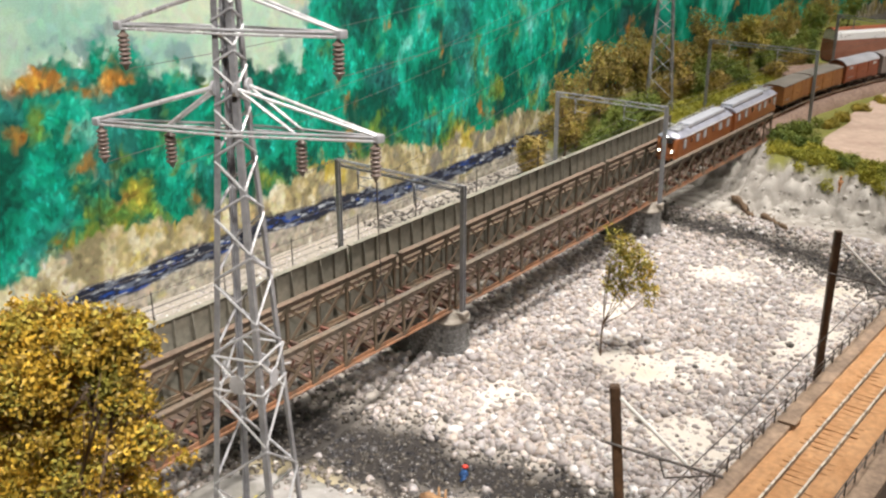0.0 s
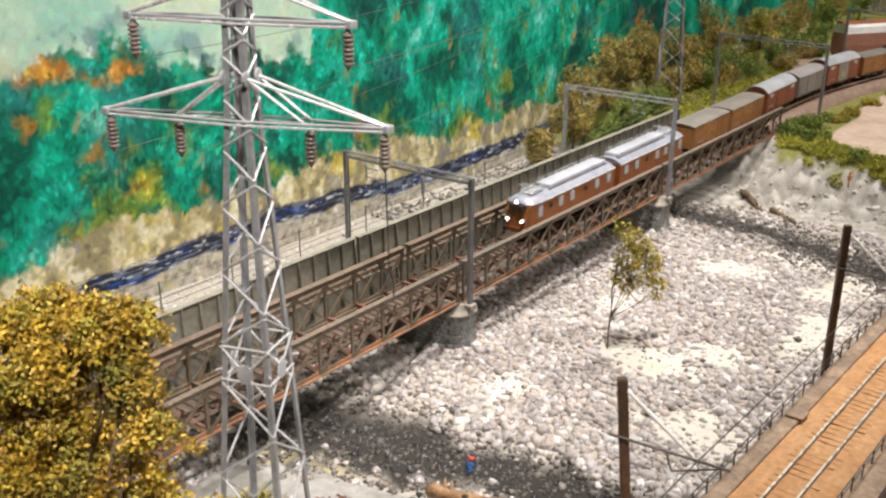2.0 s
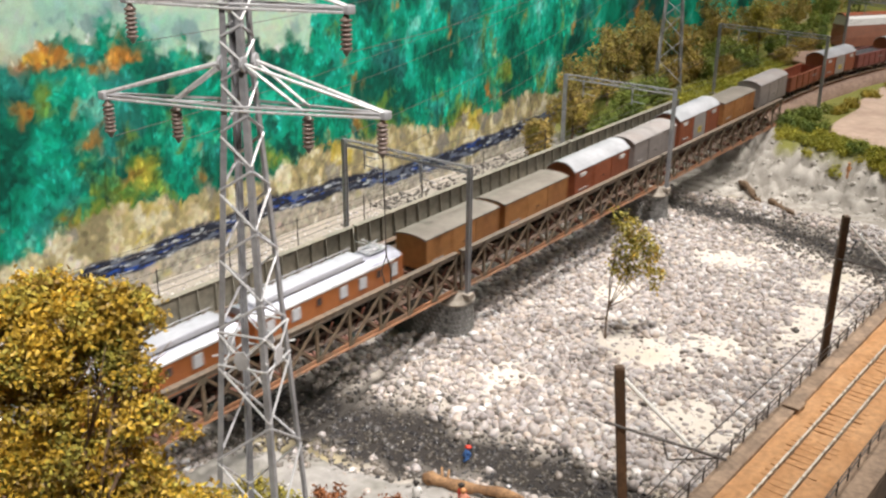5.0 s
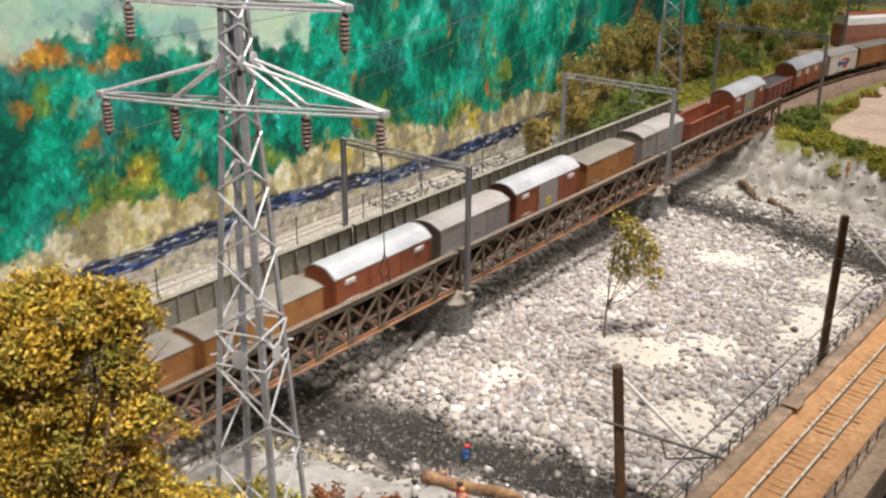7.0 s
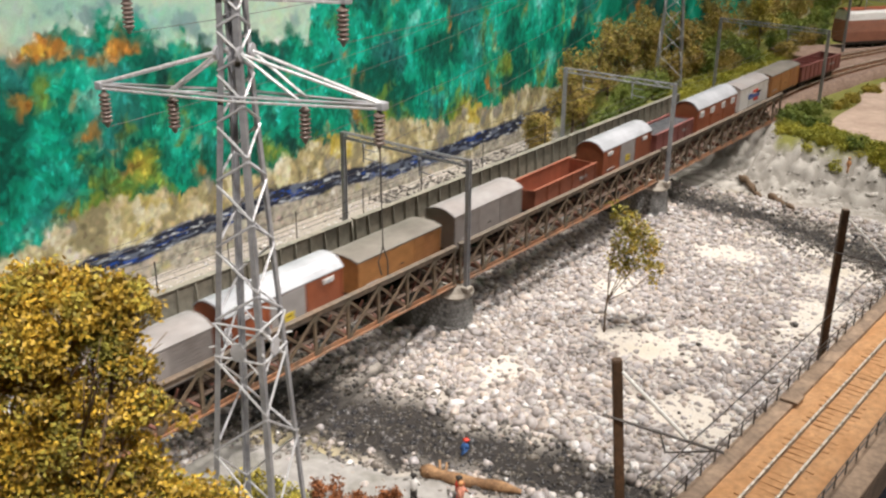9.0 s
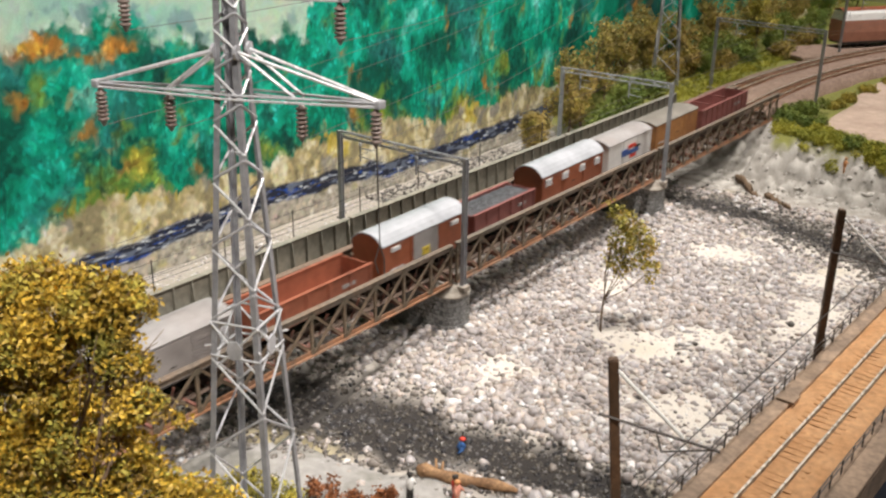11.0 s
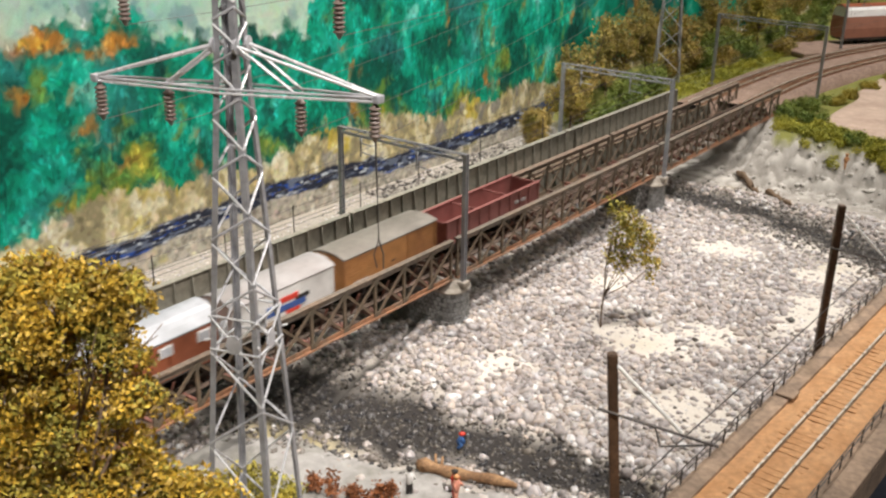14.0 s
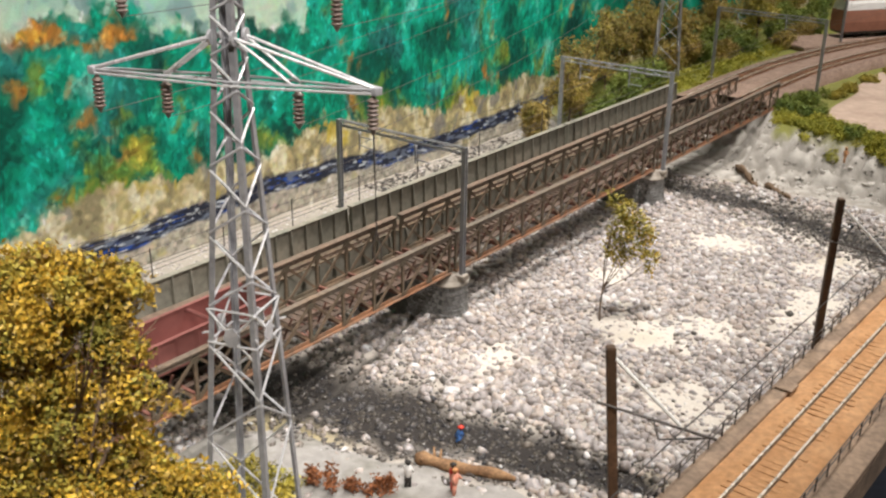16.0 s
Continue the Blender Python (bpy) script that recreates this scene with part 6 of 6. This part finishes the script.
def running_gear(v, L, axles):
    part("underframe", box(bmesh.new(), -L / 2 + 0.002, -0.012, 0.0085, L / 2 - 0.002, 0.012, 0.0125), "frameblack", v)
    for x in axles:
        axle = part("wheelset", rod(bmesh.new(), (x, -0.0075, 0.0055), (x, 0.0075, 0.0055), 0.0012, n=6), "frameblack", v)
        for s in (-1, 1):
            part("wheel", rod(bmesh.new(), (x, s * 0.0072, 0.0055), (x, s * 0.0098, 0.0055), 0.0056, 0.0056, 16), "frameblack", axle)
            part("axle_box", B(x - 0.002, s * 0.0118 - 0.0012, 0.004, x + 0.002, s * 0.0118 + 0.0012, 0.009), "frameblack", axle)
    for s in (-1, 1):
        for y in (-0.010, 0.010):
            part("buffer", rod(bmesh.new(), (s * L / 2, y, 0.012), (s * (L / 2 + 0.0035), y, 0.012), 0.0012, 0.0020, 8), "frameblack", v)


def van(name, L, eave, rise, side_mat, roof_mat, label, style="plain", door=None):
    v = thing(name, pose(0, 0, 0), label, "wagon", "wagons of the goods train")
    running_gear(v, L, (-L * 0.28, L * 0.28))
    body = part("body", section(bmesh.new(), [(-W, 0.0122), (W, 0.0122), (W, eave), *[(y, z) for y, z in arch(W, eave, rise - 0.0006)[::-1]][1:-1], (-W, eave)], -L / 2, L / 2), side_mat, v)
    top = arch(W + 0.0008, eave, rise)
    bm = section(bmesh.new(), top + [(y, z - 0.0011) for y, z in top[::-1]], -L / 2 - 0.001, L / 2 + 0.001)
    part("roof", bm, roof_mat, v, smooth=False)
    for s in (-1, 1):
        y0, y1 = sorted((s * W, s * (W + 0.0007)))
        if style in ("planks", "plain"):
            n = 9
            for k in range(n):
                z = 0.013 + k * (eave - 0.015) / n
                part("plank", B(-L / 2 + 0.001, min(s * W, s * (W + 0.0003)), z, L / 2 - 0.001, max(s * W, s * (W + 0.0003)), z + (eave - 0.015) / n - 0.0005), side_mat, body)
        for x in (-L / 2 + 0.0012, -L * 0.17, L * 0.17, L / 2 - 0.0012):
            part("side_post", B(x - 0.0009, y0, 0.0125, x + 0.0009, y1, eave - 0.0012), side_mat, body)
        d = part("door", B(-L * 0.15, y0, 0.0135, L * 0.15, y1, eave - 0.002, bevel=0.0002), door or side_mat, body)
        part("handle", B(-L * 0.02, min(s * (W + 0.0007), s * (W + 0.0012)), 0.024, L * 0.02, max(s * (W + 0.0007), s * (W + 0.0012)), 0.0248), "frameblack", d)
        part("door_rail", B(-L * 0.33, min(s * W, s * (W + 0.0011)), 0.0125, L * 0.33, max(s * W, s * (W + 0.0011)), 0.0133), "frameblack", body)
        if style in ("windows", "louvres"):
            xs = (-0.40, -0.14, 0.14, 0.40) if style == "windows" else (-0.36, 0.36)
            for f in xs:
                h = 0.0075 if style == "windows" else 0.0040
                win = part("window", B(f * L - 0.0055, min(s * W, s * (W + 0.0010)), eave - 0.004 - h, f * L + 0.0055, max(s * W, s * (W + 0.0010)), eave - 0.004), "white", body, "pale window frame")
                part("pane", B(f * L - 0.0043, min(s * W, s * (W + 0.0013)), eave - 0.003 - h, f * L + 0.0043, max(s * W, s * (W + 0.0013)), eave - 0.005), "lightglass", win)
        if style == "emblem":
            for (dx, dz, w, h, mm) in ((0.0, -0.0012, 0.019, 0.0024, "blue"), (0.003, 0.0052, 0.009, 0.0022, "red"), (0.006, -0.0062, 0.007, 0.0020, "red"), (-0.012, 0.0024, 0.007, 0.0012, "blue"), (0.016, 0.0026, 0.007, 0.0014, "frameblack")):
                part("emblem_bar", B(dx - w, min(s * W, s * (W + 0.0011)), 0.0275 + dz - h, dx + w, max(s * W, s * (W + 0.0011)), 0.0275 + dz + h), mm, body)
        if door and style == "louvres":
            part("placard", B(-0.005, min(s * (W + 0.0007), s * (W + 0.0010)), 0.020, 0.005, max(s * (W + 0.0007), s * (W + 0.0010)), 0.027), "yellow", d, "faded yellow placard")
        if style in ("plain", "louvres", "planks"):
            part("lettering", B(-L * 0.42, min(s * W, s * (W + 0.0009)), 0.019, -L * 0.27, max(s * W, s * (W + 0.0009)), 0.0202), "greyroof", body)
    return v


def gondola(name, L, top, side_mat, label, load=None, ribs=6, heavy=False):
    v = thing(name, pose(0, 0, 0), label, "wagon", "wagons of the goods train")
    running_gear(v, L, (-L * 0.30, L * 0.30) if not heavy else (-L * 0.38, -L * 0.25, L * 0.25, L * 0.38))
    t = 0.0011
    body = part("body", B(-L / 2, -W, 0.0122, L / 2, W, 0.0145), side_mat, v)
    for s in (-1, 1):
        w = part("side_wall", B(-L / 2, min(s * W, s * (W - t)), 0.0145, L / 2, max(s * W, s * (W - t)), top), side_mat, body)
        part("end_wall", B(min(s * L / 2, s * (L / 2 - t)), -W + t, 0.0145, max(s * L / 2, s * (L / 2 - t)), W - t, top), side_mat, body)
        part("top_rail", B(-L / 2 - 0.0005, min(s * (W - 0.0015), s * (W + 0.0012)), top, L / 2 + 0.0005, max(s * (W - 0.0015), s * (W + 0.0012)), top + 0.0012), side_mat, body)
        for k in range(ribs + 1):
            x = -L / 2 + 0.0014 + k * (L - 0.0028) / ribs
            part("rib", B(x - 0.0010, min(s * W, s * (W + 0.0012)), 0.0135, x + 0.0010, max(s * W, s * (W + 0.0012)), top), side_mat, body)
        part("lettering", B(L * 0.22, min(s * W, s * (W + 0.0006)), 0.023, L * 0.34, max(s * W, s * (W + 0.0006)), 0.026), "greyroof", body)
    if load:
        vs, fs = sheet(-L / 2 + 0.0013, L / 2 - 0.0013, -W + 0.0013, W - 0.0013, 60, 16, lambda x, y: top - 0.003 + 0.003 * math.cos(y * 70) * math.cos(x * 20) + 0.0015 * noise.noise(Vector((x * 300, y * 300, 1))))
        o = new("load", mesh_of("load", vs, fs, load))
        o.parent = v
        o["label"] = "heaped dark coal"
    if heavy:
        for k in range(2):
            x = -L / 2 + L * (k + 1) / 3
            part("cross_tie", B(x - 0.0008, -W + t, top - 0.002, x + 0.0008, W - t, top - 0.0008), side_mat, body)
    return v


def loco_half(L, first):
    """Half of the double locomotive; the cab is at local -x, or +x on the second half."""
    v = thing("locomotive", pose(0, 0, 0), "brown double electric locomotive with a silver roof" + (" and lit headlamps" if first else ""), "locomotive", "halves of the double locomotive")
    running_gear(v, L, (-L * 0.36, -L * 0.22, L * 0.22, L * 0.36))
    g = -1 if first else 1
    eave = 0.0375
    # plan: the cab end narrows and slopes
    stations = [(-0.5, 1.0, 0), (0.40, 1.0, 0), (0.465, 0.90, 0.0), (0.5, 0.66, 0.0)]
    bm, rings = bmesh.new(), []
    for f, w, _ in stations:
        x = f * L * g
        rings.append([bm.verts.new(p) for p in ((x, -W * w, 0.0115), (x, W * w, 0.0115), (x - (0.002 * g if f == 0.5 else 0), W * w, 0.030), (x - (0.006 * g if f == 0.5 else 0), W * w * 0.97, eave), (x - (0.006 * g if f == 0.5 else 0), -W * w * 0.97, eave), (x - (0.002 * g if f == 0.5 else 0), -W * w, 0.030))])
    for a, b in zip(rings, rings[1:]):
        for k in range(6):
            bm.faces.new((a[k], b[k], b[(k + 1) % 6], a[(k + 1) % 6]))
    bm.faces.new(rings[0]), bm.faces.new(rings[-1][::-1])
    bmesh.ops.recalc_face_normals(bm, faces=bm.faces)
    body = part("body", bm, "brown", v)
    # roof with rounded shoulders, drooping over the cab
    bm, rings = bmesh.new(), []
    for f, w, rise in ((-0.5, 1.0, 0.0058), (0.36, 1.0, 0.0058), (0.44, 0.94, 0.0052), (0.485, 0.76, 0.0036), (0.50, 0.55, 0.0012)):
        x = (f * L - (0.004 if f > 0.48 else 0)) * g
        rings.append([bm.verts.new((x, y * w, z)) for y, z in arch(W + 0.0009, eave, rise, 12)] + [bm.verts.new((x, W * w, eave - 0.0008)), bm.verts.new((x, -W * w, eave - 0.0008))])
    n = len(rings[0])
    for a, b in zip(rings, rings[1:]):
        for k in range(n):
            bm.faces.new((a[k], b[k], b[(k + 1) % n], a[(k + 1) % n]))
    bm.faces.new(rings[0]), bm.faces.new(rings[-1][::-1])
    bmesh.ops.recalc_face_normals(bm, faces=bm.faces)
    part("roof", bm, "silver", v, "silver-painted roof", smooth=False)
    x0, x1 = sorted((-0.46 * L * g, 0.22 * L * g))
    hood = part("roof_hood", B(x0, -0.0085, eave + 0.003, x1, 0.0085, eave + 0.0096, bevel=0.0016), "hood", v, "silver raised roof hood")
    # solid black strip stands in for the shaded gap round the hood's base
    part("hood_gap", B(x0 - 0.0006, -0.0095, eave + 0.0028, x1 + 0.0006, 0.0095, eave + 0.0052), "frameblack", v)
    for k in range(9):
        x = x0 + (k + 0.5) * (x1 - x0) / 9
        part("roof_insulator", lathe(bmesh.new(), [(0.0006, 0), (0.0011, 0.0012), (0.0006, 0.0022), (0.0008, 0.003)], (x, 0.0065, eave + 0.009), 8), "insulator", hood)
    part("roof_conductor", rod(bmesh.new(), (x0, 0.0065, eave + 0.0122), (x1, 0.0065, eave + 0.0122), 0.0004, n=6), "mast", hood)
    part("gutter", B(-0.5 * L * (1 if not first else 0.78), -W - 0.0008, eave - 0.0010, 0.5 * L * (0.78 if not first else 1), -W - 0.0002, eave + 0.0006), "white", v)
    # pantograph, folded, over the cab end
    pc = 0.335 * L * g
    pan = part("pantograph", B(pc - 0.011, -0.0075, eave + 0.0062, pc + 0.011, 0.0075, eave + 0.0070), "mast", v, "folded pantograph on the roof")
    for s in (-1, 1):
        part("arm", rod(bmesh.new(), (pc - 0.011, s * 0.0065, eave + 0.007), (pc + 0.012, s * 0.004, eave + 0.0105), 0.0005, n=5), "bright", pan)
        part("arm", rod(bmesh.new(), (pc + 0.011, s * 0.0065, eave + 0.007), (pc - 0.012, s * 0.004, eave + 0.0105), 0.0005, n=5), "bright", pan)
        part("collector", rod(bmesh.new(), (pc + s * 0.003, -0.0135, eave + 0.0112), (pc + s * 0.003, 0.0135, eave + 0.0112), 0.0005, n=5), "bright", pan)
        part("roof_pot", lathe(bmesh.new(), [(0.0022, 0), (0.0026, 0.002), (0.0016, 0.0055)], (pc - g * 0.022, s * 0.004, eave + 0.004), 10), "insulator", pan)
    # side windows and louvres
    for s in (-1, 1):
        for f, mm, w, h in ((-0.42, "lightglass", 0.0045, 0.0105), (-0.27, "lightglass", 0.0045, 0.0105), (-0.13, "glass", 0.0032, 0.0075), (0.03, "lightglass", 0.0045, 0.0105), (0.16, "lightglass", 0.0045, 0.0105), (0.27, "glass", 0.003, 0.0075), (0.385, "lightglass", 0.0042, 0.0120)):
            x = f * L * g
            win = part("window", B(x - w, min(s * W, s * (W + 0.0006)), eave - 0.003 - h, x + w, max(s * W, s * (W + 0.0006)), eave - 0.003, bevel=0.0002), "brown" if mm == "glass" else "grey", body)
            part("pane", B(x - w + 0.0007, min(s * W, s * (W + 0.0009)), eave - 0.0025 - h + 0.0004, x + w - 0.0007, max(s * W, s * (W + 0.0009)), eave - 0.0037), mm, win)
        part("step_board", B(-L * 0.46, min(s * W, s * (W + 0.0010)), 0.0118, L * 0.40 if not first else L * 0.46, max(s * W, s * (W + 0.0010)), 0.0126), "frameblack", body)
    if first:
        xf = -L / 2
        for y in (-0.0045, 0.0045):
            part("cab_window", B(xf + 0.0006, y - 0.0034, 0.0305, xf + 0.0062, y + 0.0034, 0.0362, bevel=0.0004), "glass", body, "dark cab window")
        for y in (-0.0083, 0.0083):
            lamp = part("headlamp", rod(bmesh.new(), (xf + 0.003, y, 0.0215), (xf - 0.0010, y, 0.0215), 0.0019, 0.0018, 12), "bright", body)
            part("lens", rod(bmesh.new(), (xf - 0.0010, y, 0.0215), (xf - 0.0016, y, 0.0215), 0.0012, 0.0010, 12), "lamp", lamp, "lit lamp lens")
        lamp = part("headlamp", rod(bmesh.new(), (xf + 0.008, 0, 0.0392), (xf + 0.0015, 0, 0.0392), 0.0024, 0.0022, 12), "silver", body)
        part("lens", rod(bmesh.new(), (xf + 0.0015, 0, 0.0392), (xf + 0.0008, 0, 0.0392), 0.0014, 0.0011, 12), "lamp", lamp, "lit lamp lens")
        part("buffer_beam", B(xf - 0.0012, -0.0125, 0.0095, xf + 0.003, 0.0125, 0.0140), "brown", body)
    return v


train = []


def couple(v, u0, u1):
    train.append((v, (u0 + u1) / 2))


couple(loco_half(0.168, True), -0.570, -0.402)
couple(loco_half(0.168, False), -0.389, -0.221)
TAN = "tan planked goods van with a grey-brown roof"
couple(van("goods_van", 0.107, 0.0410, 0.0022, "planks", "brownroof", TAN, "planks"), -0.199, -0.092)
couple(van("goods_van", 0.112, 0.0405, 0.0022, "planks", "brownroof", TAN, "planks"), -0.082, 0.030)
couple(van("goods_van", 0.116, 0.0410, 0.0085, "redbrown", "whiteroof", "red-brown goods van with an arched white roof", "louvres"), 0.044, 0.160)
couple(van("goods_van", 0.104, 0.0425, 0.0055, "grey", "greyroof", "plain grey goods van with a grey roof", "planks"), 0.173, 0.277)
couple(van("goods_van", 0.115, 0.0445, 0.0080, "redbrown", "whiteroof", "red-brown goods van with white roof and grey door", "louvres", "greyroof"), 0.289, 0.404)
couple(van("goods_van", 0.104, 0.0415, 0.0024, "planks", "brownroof", TAN, "planks"), 0.421, 0.525)
couple(van("goods_van", 0.105, 0.0435, 0.0055, "grey", "greyroof", "plain grey goods van with a grey roof", "planks"), 0.545, 0.650)
couple(gondola("open_wagon", 0.120, 0.0330, "oxide", "red oxide open wagon, empty", None, 5), 0.672, 0.792)
couple(van("goods_van", 0.110, 0.0430, 0.0085, "redbrown", "whiteroof", "red-brown goods van with white roof and pale door", "louvres", "greyroof"), 0.806, 0.916)
couple(gondola("open_wagon", 0.100, 0.0330, "maroon", "maroon open wagon loaded with coal", "coal", 5), 0.930, 1.030)
couple(van("passenger_van", 0.120, 0.0415, 0.0095, "redbrown", "whiteroof", "red-brown van with white roof and pale windows", "windows"), 1.043, 1.163)
couple(van("goods_van", 0.100, 0.0425, 0.0050, "white", "greyroof", "white goods van with a blue and red emblem", "emblem"), 1.176, 1.276)
couple(van("goods_van", 0.114, 0.0425, 0.0030, "planks", "brownroof", TAN, "planks"), 1.288, 1.402)
couple(gondola("hopper_wagon", 0.148, 0.0345, "maroon", "faded maroon ribbed hopper wagon, empty", None, 9, True), 1.416, 1.564)

# railcar standing on the far siding
siding = new("siding_bed", finish(B(-0.28, -0.075, -0.004, 0.34, 0.034, 0.0055, bevel=0.003), "siding_bed", "ballast"))
siding.matrix_basis = pose(1.650, 0.022, 0.006, 0, 0, -33)
tagged(siding, "brown ballast bed of the far siding", "ballast", kind="structure")
parked = thing("parked_railcar", pose(1.650, 0.022, 0.0116, 0, 0, -33), "brown railcar with a dark roof and glare painted white on its upper side", "railcar")
running_gear(parked, 0.30, (-0.11, -0.08, 0.08, 0.11))
pb = part("body", section(bmesh.new(), [(-0.019, 0.0122), (0.019, 0.0122), (0.021, 0.030), (0.019, 0.052), (-0.019, 0.052), (-0.021, 0.030)], -0.15, 0.15), "pinkbrown", parked)
# white band: the glare of light on the upper side, put into its colour
part("upper_side", section(bmesh.new(), [(-0.0192, 0.0522), (0.0192, 0.0522), (0.0165, 0.064), (0.012, 0.070), (-0.012, 0.070), (-0.0165, 0.064)], -0.149, 0.149), "gloss", parked, "upper side painted white as glare")
top = arch(0.0125, 0.0702, 0.004, 12)
part("roof", section(bmesh.new(), top + [(y, z - 0.0012) for y, z in top[::-1]], -0.151, 0.151), "redbrown", parked, "dark brown arched roof")
part("skirt", B(-0.145, -0.0200, 0.008, 0.145, 0.0200, 0.0118), "frameblack", parked)


def motions():
    speed = 0.1757
    for v, u in train:
        rows = []
        for k in range(33):
            t = k * 0.5
            s = u - 0.005 - speed * (t - 7.0)
            z = rail_z(max(-0.2, min(s, 1.15)))
            tilt = -math.degrees(math.atan(GRADE)) if -0.2 < s < 1.15 else 0
            rows.append((t, on_track(s, 0.031, z) @ pose(0, 0, 0, 0, tilt, 0)))
        walk(v, rows)


motions()
